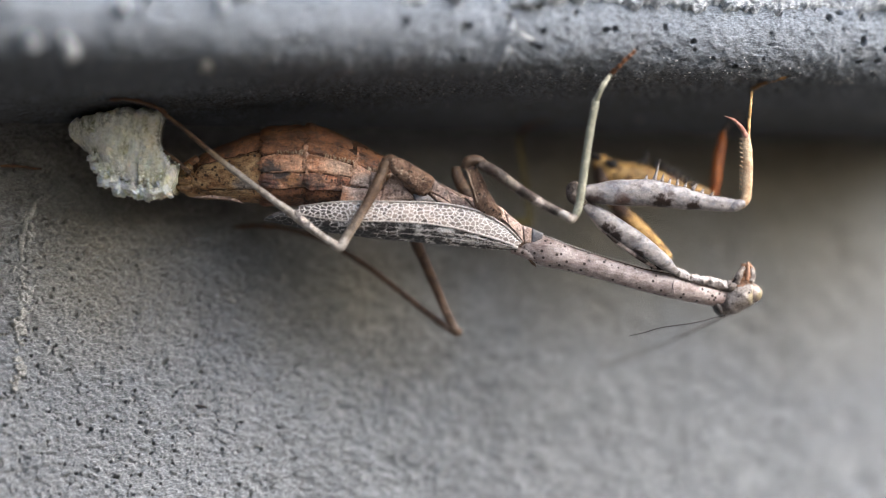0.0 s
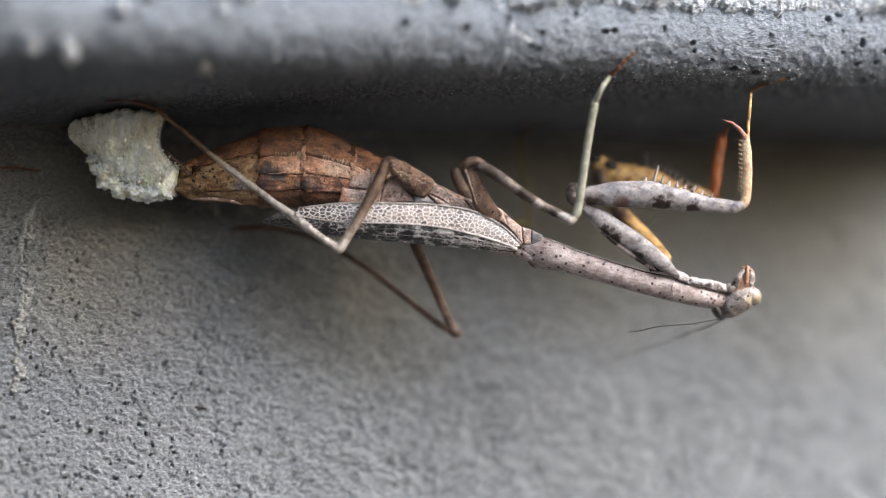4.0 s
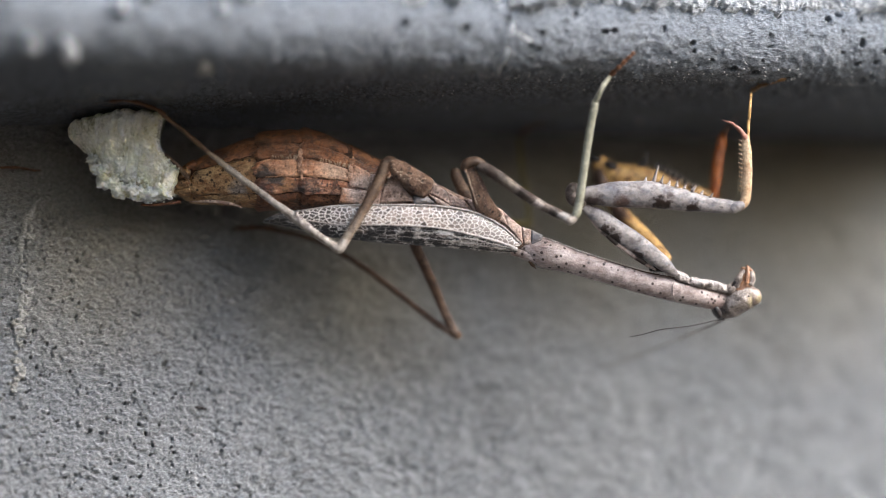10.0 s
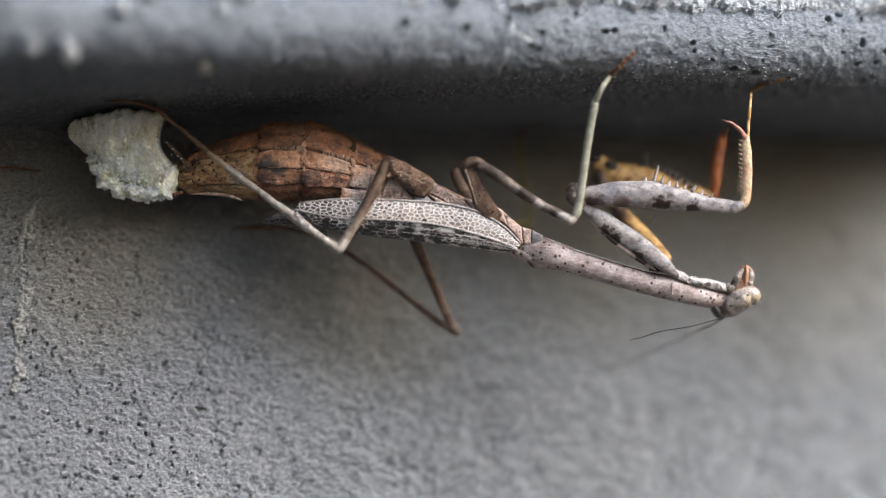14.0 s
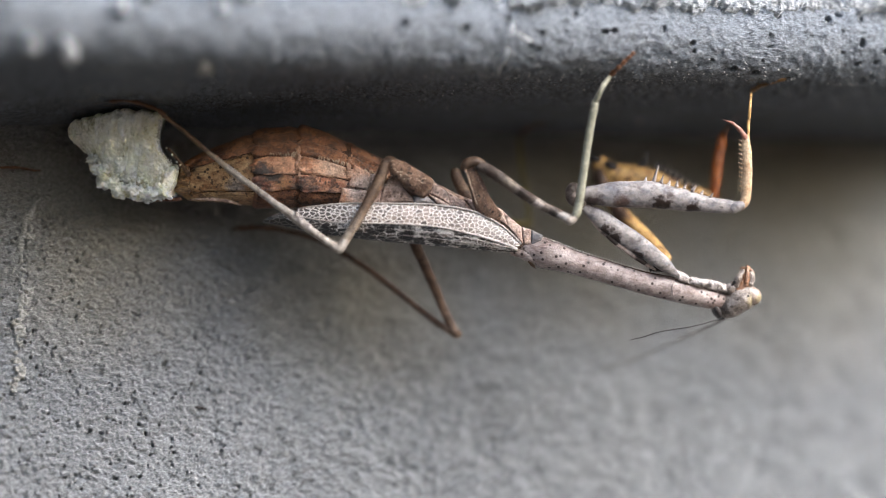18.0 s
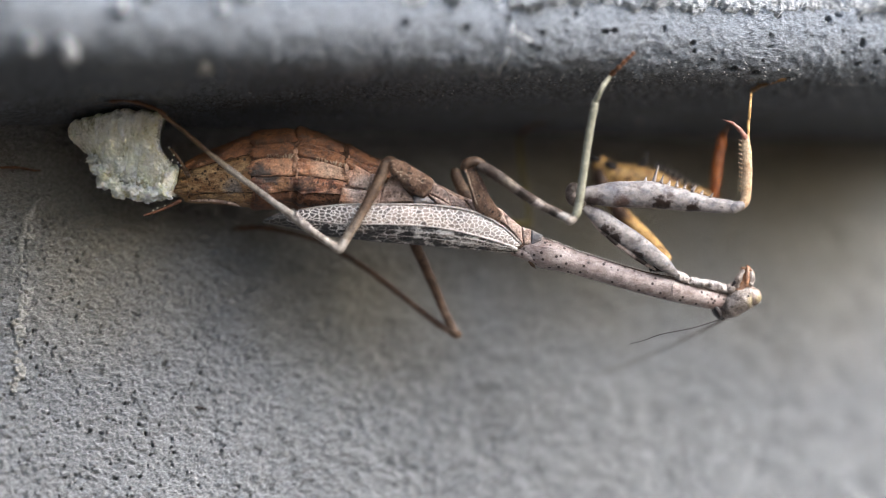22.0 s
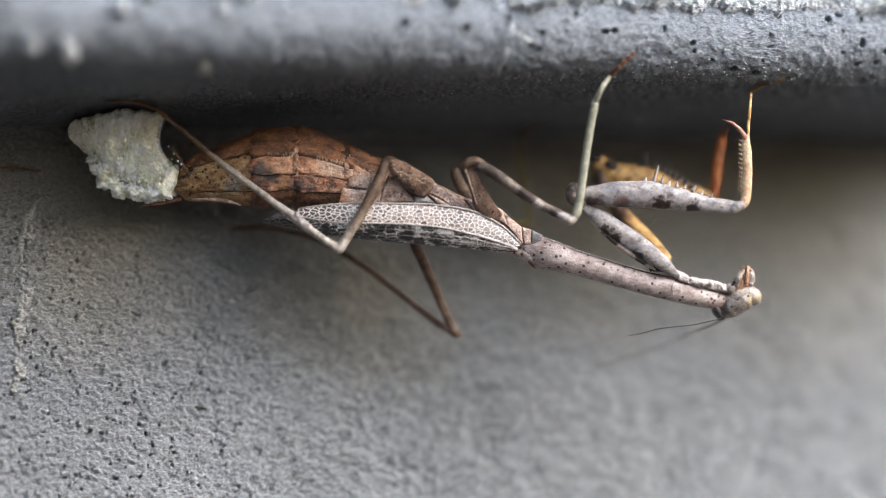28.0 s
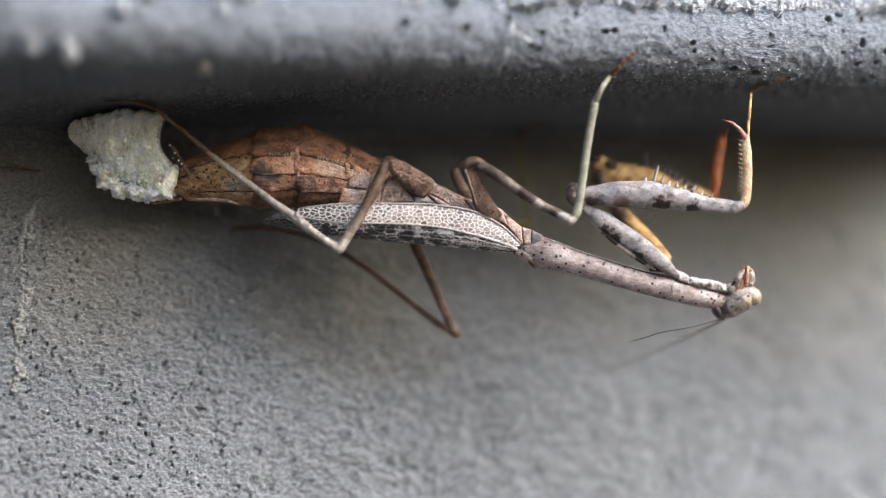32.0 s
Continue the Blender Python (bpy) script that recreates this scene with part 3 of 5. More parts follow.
# ---- marks on wall and ledge ----
def build_marks():
    # a thin crust of old mortar that ran down the wall
    xs, zs = np.arange(-40.69, -33.98, 0.09), np.arange(1395.04, 1413.25, 0.09)
    X, Z = np.meshgrid(xs, zs)
    mid = np.interp(Z, [1395.04, 1397.91, 1400.53, 1403.42, 1406.32, 1408.97, 1411.37, 1413.25], [-38.89, -38.66, -38.13, -37.80, -37.78, -37.50, -37.03, -35.78]) + 0.25 * smooth_noise(X * 0, Z, 1.6, 31)
    half = np.interp(Z, [1395.04, 1397.91, 1400.53, 1403.42, 1406.32, 1408.97, 1411.37, 1413.25], [0.20, 0.45, 0.55, 0.80, 0.75, 0.65, 0.50, 0.25]) + 0.35 * smooth_noise(X, Z, 1.1, 32) + 0.30 * smooth_noise(X, Z, 0.4, 33)
    crest = 1 - np.abs(smooth_noise(X, Z, 0.7, 34) + 0.5 * smooth_noise(X, Z, 0.35, 35))
    skin = 0.05 + 0.75 * np.clip(crest - 0.62, 0, 1) + 0.12 * smooth_noise(X, Z, 0.22, 36)
    inside = (np.abs(X - mid) < half) & (smooth_noise(X, Z, 0.8, 37) + 0.6 * smooth_noise(X, Z, 0.3, 38) < 0.55)
    P = np.stack([X, np.where(inside, -skin, 0.5), Z], -1) * MM
    run = new("mortar_run", lattice("mortar_run", P, *X.shape, CRUST))
    run.parent = wall
    tagged(run, "thin pale crust of mortar run down the wall")
    for pts, rr, ob, name, mat, text in (
            (((-35.45, -23.21, 18.18), (-35.17, -22.65, 17.44), (-34.94, -22.15, 16.99)), (0.45, 0.72, 0.35), ledge, "paint_flake", LOOSE_FLAKE, "loose white paint flake"),
            (((-32.36, -21.95, 17.87), (-31.98, -20.98, 16.86), (-31.77, -19.27, 15.98)), (0.36, 0.55, 0.26), ledge, "paint_flake", LOOSE_FLAKE, "loose white paint flake"),
            (((-27.85, -20.70, 21.23), (-27.51, -20.73, 20.65), (-27.18, -20.66, 20.26)), (0.45, 0.65, 0.3), ledge, "paint_flake", LOOSE_FLAKE, "loose white paint flake"),
            (((-19.25, -17.53, 21.45), (-18.95, -17.62, 20.85), (-18.80, -17.63, 20.56)), (0.35, 0.45, 0.2), ledge, "paint_flake", LOOSE_FLAKE, "loose white paint flake"),
            (((6.13, -8.79, 20.24), (6.03, -8.87, 19.63), (6.23, -8.76, 19.14)), (0.1, 0.22, 0.1), ledge, "paint_flake", LOOSE_FLAKE, "loose white paint flake"),
            (((6.58, -8.62, 19.04), (7.24, -8.34, 18.76), (7.95, -8.01, 18.48)), (0.1, 0.2, 0.08), ledge, "paint_flake", LOOSE_FLAKE, "loose white paint flake"),
            (((5.78, -8.53, 17.84), (5.49, -8.12, 17.06), (4.91, -6.32, 15.74)), (0.16, 0.2, 0.1), ledge, "paint_flake", LOOSE_FLAKE, "hanging sliver of pale paint"),
            (((-20.83, -15.74, 16.02), (-20.66, -13.92, 15.67), (-20.49, -11.93, 15.37)), (0.3, 0.45, 0.2), ledge, "paint_flake", CRUST, "dull grey flake"),
            (((-40.66, 1.71, 7.52), (-38.92, 2.32, 7.48), (-37.07, 2.92, 7.24)), (0.10, 0.12, 0.08), wall, "dirt_strand", FOOT_DARK, "thin dark strand of dirt"),
            (((-37.00, 2.31, 4.63), (-37.67, 1.82, 3.58), (-38.33, 1.26, 2.23), (-38.59, 0.84, 0.83), (-38.60, 0.46, -0.72), (-38.52, 0.19, -2.01)), (0.10, 0.24, 0.27, 0.24, 0.22, 0.1), wall, "mortar_ridge", CRUST, "raised curved edge of the mortar run"),
            (((-22.85, 2.82, -14.57), (-22.29, 3.01, -14.63), (-21.78, 3.16, -14.74)), (0.08, 0.15, 0.06), wall, "dirt_speck", BLACKISH, "dark speck of dirt"),
            (((36.45, 29.69, 9.51), (36.92, 29.87, 9.57), (37.51, 30.11, 9.69)), (0.2, 0.35, 0.2), wall, "dirt_speck", FOOT_DARK, "brown speck of dirt"),
            (((-21.42, 5.72, -4.51), (-21.21, 5.80, -4.46), (-21.01, 5.90, -4.36)), (0.1, 0.2, 0.1), wall, "paint_speck", WHITE_FLAKE, "white paint speck"),
            (((-19.97, 6.11, -5.05), (-19.66, 6.23, -4.99), (-19.35, 6.35, -4.94)), (0.1, 0.2, 0.1), wall, "paint_speck", CRUST, "pale paint speck"),
            (((18.46, 17.11, 12.27), (18.79, 17.20, 12.27), (19.12, 17.29, 12.27)), (0.12, 0.2, 0.12), ledge, "paint_speck", WHITE_FLAKE, "white paint speck")):
        small(name, Form().tube(pts, rr, 14, 0.7, 8).roughen(0.9 * max(rr), 0.9).roughen(0.3 * max(rr), 2.5), mat, ob, text)


build_marks()


def chips(name, places, size, material, parent, label):
    """Countless tiny specks stuck to a surface; places in millimetres."""
    r = random.Random(len(places))
    f = Form()
    for p in places:
        k = size * r.uniform(0.5, 1.5)
        f.ball(p, (k * r.uniform(0.7, 2.2), k * 0.6, k), (0, r.uniform(-60, 60), 0), 0.0, 1.0, 6, 4)
    ob = new(name, mesh_of(name, f, material, False))
    ob.parent = parent
    return tagged(ob, label, kind="stuff")


def build_grit():
    r = random.Random(21)
    prof = ledge_profile()
    spots = []
    for _ in range(620):
        k = int(r.choice((r.uniform(60, 150), r.uniform(140, 185), r.uniform(140, 185))))
        y, z = prof[k]
        spots.append((r.uniform(-40, 45), y - 0.08, CORNER_Z + z - 0.14))
    chips("ledge_grit", spots, 0.05, WHITE_FLAKE, ledge, "tiny pale grains caught under the ledge")
    spots = [(r.uniform(-46, 0), -0.12, CORNER_Z - r.uniform(2, 40)) for _ in range(150)]
    chips("wall_grit", spots, 0.06, WHITE_FLAKE, wall, "tiny pale grains on the wall")


build_grit()

# ---- egg case ----
# upright stations of the case from its old tip to the fresh end: heights x, z from top to bottom
CASE = (((-34.06, 11.68), (-34.37, 10.95), (-34.27, 10.23), (-33.95, 9.71)), ((-32.76, 11.99), (-33.02, 10.85), (-32.92, 9.71), (-32.40, 8.57)),
        ((-31.51, 12.15), (-31.77, 10.70), (-31.88, 9.14), (-31.77, 7.53)), ((-30.37, 12.51), (-30.53, 10.54), (-30.94, 8.36), (-30.94, 6.18)),
        ((-28.92, 12.77), (-29.07, 10.18), (-29.59, 7.58), (-29.90, 5.35)), ((-27.31, 12.67), (-27.62, 10.02), (-27.93, 7.32), (-28.35, 4.73)),
        ((-25.96, 12.56), (-26.37, 9.92), (-25.96, 7.22), (-26.43, 4.52)), ((-25.49, 12.30), (-25.86, 9.60), (-24.71, 7.53), (-24.45, 5.14)))


def case_point(u, w, lift=0.0):
    """A point on the front of the egg case: u from the old tip to the fresh end, w from top to bottom; lift raises it, in millimetres."""
    k = u * (len(CASE) - 1)
    i = min(int(k), len(CASE) - 2)
    q = k - i
    cols = []
    for col in (CASE[i], CASE[i + 1]):
        p = [Vector((a, 0, b)) for a, b in col]
        p = [p[0] * 2 - p[1]] + p + [p[-1] * 2 - p[-2]]
        g = w * 3
        n = min(int(g), 2)
        f = g - n
        p0, p1, p2, p3 = p[n:n + 4]
        cols.append(0.5 * (2 * p1 + (p2 - p0) * f + (2 * p0 - 5 * p1 + 4 * p2 - p3) * f * f + (3 * p1 - p0 - 3 * p2 + p3) * f ** 3))
    p = cols[0].lerp(cols[1], q)
    round_w = max(0.0, 1 - abs(2 * w ** 0.5 - 1) ** 3.0) ** 0.5
    deep = float(np.interp(u, (0, 0.15, 0.45, 0.85, 1), (1.2, 2.4, 4.0, 4.5, 4.3))) * round_w
    if u > 0.94:
        deep -= 2.6 * ((u - 0.94) / 0.06) ** 2 * round_w
    p.y = 1.9 - deep - lift * (0.35 + 0.65 * round_w)
    p.z += lift * 0.75 * (abs(2 * w - 1) ** 3) * (1 if w < 0.5 else -1)
    return p


def case_relief(p, u, w):
    """Height of the froth at a point: slabs laid one on another, lumps and bubbles."""
    slab = abs(noise.noise((p.x * 0.9, p.z * 0.75, 4.0))) * 0.6
    lumps = 0.55 * noise.noise((p.x * 1.1, 1.0, p.z * 1.0)) + 0.40 * noise.noise((p.x * 2.1, 6.0, p.z * 2.0)) + 0.30 * noise.noise((p.x * 4.0, 9.0, p.z * 4.0)) + 0.16 * noise.noise((p.x * 8.0, 2.0, p.z * 7.5))
    rim = max(0.0, (w - 0.72) / 0.28)
    scallop = rim * (0.5 * abs(noise.noise((p.x * 1.1, 3.0, p.z * 1.1))) + 0.35 * abs(noise.noise((p.x * 2.3, 5.0, p.z * 2.3))))
    return lumps + slab + scallop


def build_egg_case():
    root = new("egg_case")
    root.matrix_world = STAND
    tagged(root, "pale ridged foam mantis egg case stuck under the ledge", "egg case")
    r = random.Random(11)
    cuts = [0, 0.11, 0.22, 0.33, 0.43, 0.53, 0.63, 0.73]
    for a, b in zip(cuts, cuts[1:]):
        proud = r.uniform(-0.12, 0.12)
        rows = []
        nu, nw = 22, 110
        for i in range(nu + 1):
            q = i / nu
            u = a + (b + 0.006 - a) * q
            row = []
            for j in range(nw + 1):
                w = j / nw
                u2 = min(1, max(0, u + 0.022 * noise.noise((w * 4, u * 6, 2.0)) + 0.012 * noise.noise((w * 13, u * 12, 5.0))))
                p = case_point(u2, w)
                row.append(case_point(u2, w, 0.42 * case_relief(p, u, w) + 0.16 * (math.sin(math.pi * q) ** 0.35 - 1) + proud))
            rows.append(row)
        part("foam_ridge", Form().sheet(rows, 3.0), FOAM, root)
    rows = []
    for i in range(61):
        u = 0.728 + 0.272 * i / 60
        row = []
        for j in range(131):
            w = j / 130
            p = case_point(u, w)
            calm = 1 - 0.65 * min(1, max(0, (u - 0.76) / 0.12)) * (1 - max(0, (w - 0.6) / 0.4))
            row.append(case_point(u, w, 0.5 * calm * case_relief(p, u, w) + 0.06 * noise.noise((p.x * 7, p.z * 7, 3))))
        rows.append(row)
    part("fresh_band", Form().sheet(rows, 3.0), FOAM_FRESH, root, "smooth fresh cream foam saddle")
    lip = Form().ball((-25.15, 0.6, 6.3), (0.85, 2.4, 1.5), (0, 20, 0), 0.25, 1.6, 36, 30, 0.85)
    part("foam_lip", lip, FOAM_FRESH, root, "fresh cream foam lip under the ovipositor")
    # white froth hangs in ragged lobes along the lower rim
    for u, w, a in ((0.28, 0.90, 0.5), (0.37, 0.93, 0.75), (0.44, 0.95, 0.6), (0.50, 0.965, 0.85), (0.58, 0.96, 0.7), (0.64, 0.97, 0.9), (0.72, 0.96, 0.75), (0.78, 0.975, 0.85), (0.85, 0.96, 0.8), (0.92, 0.955, 0.7)):
        c = case_point(u, w - 0.035, 0.3)
        lobe = Form().ball((c.x, c.y - 0.5, c.z), (a * 1.1, 1.2, a * 0.66), (0, r.uniform(-15, 45), 0), 0.5, 2.1, 30, 24, 0.9)
        part("froth_lobe", lobe, FROTH, root, "ragged lobe of white froth")
    crust = Form()
    for i in range(240):
        u, w = r.uniform(0.25, 0.97), 0.97 - 0.22 * r.random() ** 1.6
        c = case_point(u, w, 0.45)
        s = r.uniform(0.04, 0.17)
        crust.ball((c.x, c.y - 0.1, c.z - 0.1), (s * r.uniform(0.8, 1.6), s, s * r.uniform(0.5, 1.2)), (0, r.uniform(-50, 50), 0), 0.10, 3.0, 8, 6)
    # tiny pale balls stand in for the wet glints on the fresh band
    for i in range(420):
        u, w = 1 - 0.24 * r.random() ** 1.5, r.uniform(0.06, 0.92)
        c = case_point(min(u, 0.99), w, 0.14)
        s = r.uniform(0.035, 0.085)
        crust.ball((c.x, c.y, c.z), (s * 1.2, s, s), (0, 0, 0), 0.0, 3.0, 7, 5)
    froth = part("froth", crust, FROTH, root, "bubbly froth specks, and pale dots put in for wet glints")
    froth["kind"] = "stuff"
    return root


build_egg_case()

# ---- the mantis ----
mantis = new("mantis")
mantis.matrix_world = STAND
tagged(mantis, "grey-brown mantis hanging under the ledge, laying its egg case", "mantis")

# body axis: position along x, height of the axis, radius
AXIS_X = (-24.97, -23.68, -21.88, -19.81, -16.98, -14.65, -12.33, -9.49, -6.91, -4.33, -1.75, 0.83)
AXIS_Z = (6.04, 6.09, 6.55, 6.86, 7.22, 7.33, 7.33, 6.76, 6.14, 5.47, 4.90, 4.08)
AXIS_R = (1.44, 1.70, 2.22, 2.68, 3.41, 3.61, 3.61, 3.10, 2.53, 2.06, 1.65, 1.39)
BODY_Y = 2.0


def axis(x):
    def curve(tab):
        a = np.array(AXIS_X)
        return float(np.mean([np.interp(x + d, a, tab) for d in (-0.9, -0.45, 0, 0.45, 0.9)]))
    return curve(AXIS_Z), curve(AXIS_R)


def skin_point(x, deg, swell=1.0):
    z, r = axis(x)
    g = radians(deg)
    return Vector((x, BODY_Y - 0.95 * r * swell * math.cos(g), z + r * swell * math.sin(g)))


def plate(x_tail, x_head, a0, a1, flare=0.05, rise=0.045, nx=34, na=28, bow=0.5, seed=0):
    """A hard plate of one body ring between two angles; its rear rim stands proud of the next ring."""
    rows = []
    for i in range(nx + 1):
        u = i / nx
        row = []
        for j in range(na + 1):
            w = j / na
            wob = 3.0 * noise.noise((u * 3, a0 * 0.05, x_tail)) * (1 - w) + 3.0 * noise.noise((u * 3, a1 * 0.05, x_tail)) * w
            edge = min(1, 11 * u) * min(1, 5 * (1 - u))
            seam = 0.055 * max(0, 1 - 14 * min(w, 1 - w))
            x = x_tail + (x_head - x_tail) * u - (bow * math.sin(math.pi * w) + 0.25 * noise.noise((w * 4, x_tail, a0))) * (1 - u)
            lumps = 0.026 * noise.noise((x * 0.9, a0 * 0.05 + w * 2.2, 3.1)) + 0.026 * noise.noise((x * 1.3, a0 * 0.1 + w * 6, 7.7)) + 0.008 * noise.noise((x * 4.0, a0 * 0.1 + w * 9, 1.7))
            swell = 1 + rise * (edge ** 0.6) - 0.04 * (1 - edge) + flare * (1 - u) ** 3 + lumps - seam
            row.append(skin_point(x, a0 + (a1 - a0) * w + wob, swell))
        rows.append(row)
    return Form().sheet(rows)


RING_ENDS = [-23.17, -17.13, -13.00, -8.36, -4.85, -2.01]
PLATES = (("sternite", 42, 138, STERNITE), ("side_strip", 17, 41, STERNITE), ("pleurite", -9, 16, PLEURITE), ("lower_pleurite", -36, -10, LOWER_PLEURITE),
          ("tergite", -144, -37, TERGITE), ("pleurite", 164, 214, PLEURITE), ("side_strip", 139, 163, STERNITE))
TAIL_PLATES = (("sternite", 28, 152, STERNITE), ("pleurite", -40, 27, TAIL_SKIN), ("tergite", -140, -41, TAIL_SKIN), ("pleurite", 153, 219, TAIL_SKIN))
rings = []
for k, (xt, xh) in enumerate(zip(RING_ENDS, RING_ENDS[1:])):
    core = Form().tube([(xt + (xh - xt) * u, BODY_Y, axis(xt + (xh - xt) * u)[0]) for u in (-0.04, 0.25, 0.5, 0.75, 1.04)],
                       [axis(xt + (xh - xt) * u)[1] * 0.975 for u in (-0.04, 0.25, 0.5, 0.75, 1.04)], 28, 0.95, 4)
    ring = part("abdomen_segment", core, MEMBRANE, mantis)
    rings.append(ring)
    for name, a0, a1, mat in (PLATES if k else TAIL_PLATES):
        part(name, plate(xt, xh, a0, a1, 0.055 if k else 0.05), mat, ring)
    if 0 < k < 4:
        r = random.Random(k)
        beads = Form()
        for i in range(11):
            x = xt + (xh - xt) * (0.34 + 0.056 * i + r.uniform(-0.012, 0.012))
            s = r.uniform(0.6, 1.25)
            beads.ball(skin_point(x, 17.5 + r.uniform(-1.2, 1.2), 1.06), (0.085 * s, 0.12, 0.21 * s * r.uniform(0.7, 1.2)), (0, r.uniform(-30, 30), 0), 0.08, 4, 8, 6)
        for deg, size in ((40.5, 0.045), (-9.5, 0.055), (15.0, 0.04)):
            line = [skin_point(xt + (xh - xt) * u, deg + 1.6 * noise.noise((u * 4, k, deg)), 1.045 + 0.01 * noise.noise((u * 6, k, 9))) for u in np.linspace(0.12, 0.86, 9)]
            part("plate_edge", Form().tube(line, [0.008, size, size * 0.6, size * 1.2, size * 0.7, size * 1.1, size * 0.5, size, 0.008], 8).roughen(0.05, 2.5), RIM_FOLD if deg < 20 else STERNITE, ring, "thin raised edge of a plate")
        fold = [skin_point(xh - 0.10 - 0.22 * math.sin(math.pi * u) + 0.12 * noise.noise((u * 5, k, 2)), 44 - 62 * u, 1.04) for u in np.linspace(0, 1, 9)]
        part("rim_fold", Form().tube(fold, [0.03, 0.12, 0.24, 0.13, 0.29, 0.12, 0.25, 0.12, 0.03], 14, 0.6, 8).roughen(0.20, 2.1).roughen(0.08, 5.0), RIM_FOLD, ring, "pale wrinkled fold between two plates")
        part("beading", beads, BEADING, ring, "uneven row of pale warts along the plate edge")["kind"] = "stuff"

# tail end: last ring, valves of the ovipositor and two feelers
tail = part("tail_tip", Form().tube([(-22.79, 2.00, 6.18), (-23.57, 2.00, 6.18), (-24.18, 1.90, 6.18), (-24.80, 1.80, 6.17)], [1.85, 1.7, 1.35, 0.9], 20, 0.9), TAIL_SKIN, mantis, "dark ochre tail end")
valves = Form()
valves.tube([(-23.37, 0.60, 7.13), (-24.09, 0.60, 6.77), (-24.89, 1.00, 6.37)], [0.5, 0.42, 0.2], 10)
valves.tube([(-23.34, 0.30, 6.15), (-24.07, 0.40, 5.99), (-24.94, 0.90, 5.95)], [0.5, 0.45, 0.2], 10)
valves.tube([(-23.26, 0.60, 5.32), (-23.99, 0.70, 5.33), (-24.81, 1.20, 5.44)], [0.5, 0.4, 0.2], 10)
part("ovipositor", valves, TAIL_SKIN, tail, "short brown valves pressed into the foam")
part("tail_plate", Form().tube([(-22.76, 1.60, 7.83), (-23.64, 1.50, 7.31), (-24.58, 1.60, 6.38)], [0.55, 0.5, 0.25], 10, 1.8), STERNITE, tail)
part("keel_plate", Form().tube([(-23.18, 0.20, 4.39), (-21.33, -0.50, 4.43), (-19.50, -0.85, 4.22), (-18.41, -0.80, 3.85)], [0.05, 0.15, 0.15, 0.04], 10, 0.5), HIND_SCUTE, tail, "thin pale plate edge under the tail")


def feeler(root_p, mid, tip, r0, count):
    a, m, b = Vector(root_p), Vector(mid), Vector(tip)
    pts, rad = [], []
    for i in range(2 * count):
        u = i / (2 * count - 1)
        pts.append(a * (1 - u) ** 2 + m * 2 * u * (1 - u) + b * u * u)
        rad.append(r0 * (1 - 0.45 * u) * (1.08 if i % 2 else 0.84))
    return Form().tube(pts, rad, 10, 1.0, 3)


upper = part("cercus", feeler((-23.18, -0.60, 6.54), (-23.77, -1.00, 8.18), (-24.55, -0.90, 9.37), 0.24, 12), LEG_BROWN, mantis, "beaded brown tail feeler")
lower = part("cercus", feeler((-23.93, -0.20, 4.43), (-25.72, -0.40, 4.12), (-27.53, -0.30, 4.18), 0.19, 13), TERGITE, mantis, "thin rusty tail feeler under the foam")
droplets = Form()
for c in ((-24.62, -1.30, 9.41), (-24.25, -1.40, 8.68), (-23.94, -1.50, 7.96), (-24.46, -1.40, 8.22), (-23.68, -1.50, 7.65)):
    droplets.ball(c, (0.10, 0.1, 0.10), (0, 0, 0), 0.02, 5, 8, 6)
part("foam_speck", droplets, FOAM, upper, "white froth specks")
drop2 = Form()
for c in ((-26.57, -0.70, 4.33), (-26.11, -0.70, 4.43), (-25.44, -0.60, 4.43)):
    drop2.ball(c, (0.09, 0.09, 0.09), (0, 0, 0), 0.02, 5, 8, 6)
part("foam_speck", drop2, FOAM, lower, "white froth specks")

# thorax between belly and neck shield
thorax = part("thorax", Form().tube([(-4.87, 1.60, 4.98), (-1.76, 1.20, 4.61), (1.35, 0.90, 3.67), (4.45, 0.80, 2.22), (7.29, 0.70, 0.67), (8.58, 0.70, 0.21)],
                                    [2.05, 1.7, 1.25, 1.4, 1.1, 0.9], 22, 1.05), HIND_SCUTE, mantis, "grey-brown wrinkled thorax")


def scute(corners, name="chest_plate", mat=None, bulge=0.15, thick=0.6, n=12, crease=0.05):
    """A slightly domed plate between four corners, its rim turned down into a groove."""
    a, b, c, d = (Vector(p) for p in corners)
    rows = []
    for i in range(n + 1):
        u = i / n
        row = []
        for j in range(n + 1):
            w = j / n
            p = a.lerp(b, u).lerp(d.lerp(c, u), w)
            p += noise.noise_vector(p * 0.9) * 0.10
            e = min(u, 1 - u, w, 1 - w)
            p.y -= bulge * (1 - (1 - min(1, e * 8)) ** 3) + 0.12 * math.sin(math.pi * u) * math.sin(math.pi * w)
            p.y += crease * noise.noise(p * 2.6) + 0.5 * crease * noise.noise(p * 6.0)
            row.append(p)
        rows.append(row)
    return part(name, Form().sheet(rows, thick), mat or THORAX_SKIN, thorax)


scute([(-5.30, -1.00, 5.92), (-4.68, -0.90, 6.79), (-2.52, -0.90, 4.32), (-5.97, -1.10, 4.17)])
scute([(-8.03, -0.70, 7.67), (-6.54, -0.75, 6.85), (-6.79, -0.95, 5.30), (-8.65, -0.90, 5.81)], mat=PLEURITE)
scute([(-6.69, -0.75, 6.85), (-5.15, -0.70, 6.85), (-5.45, -0.90, 5.20), (-6.84, -0.95, 5.30)])
scute([(-9.26, -0.95, 5.61), (-6.89, -1.00, 5.30), (-7.05, -1.10, 3.96), (-9.47, -1.00, 4.17)], mat=PLEURITE)
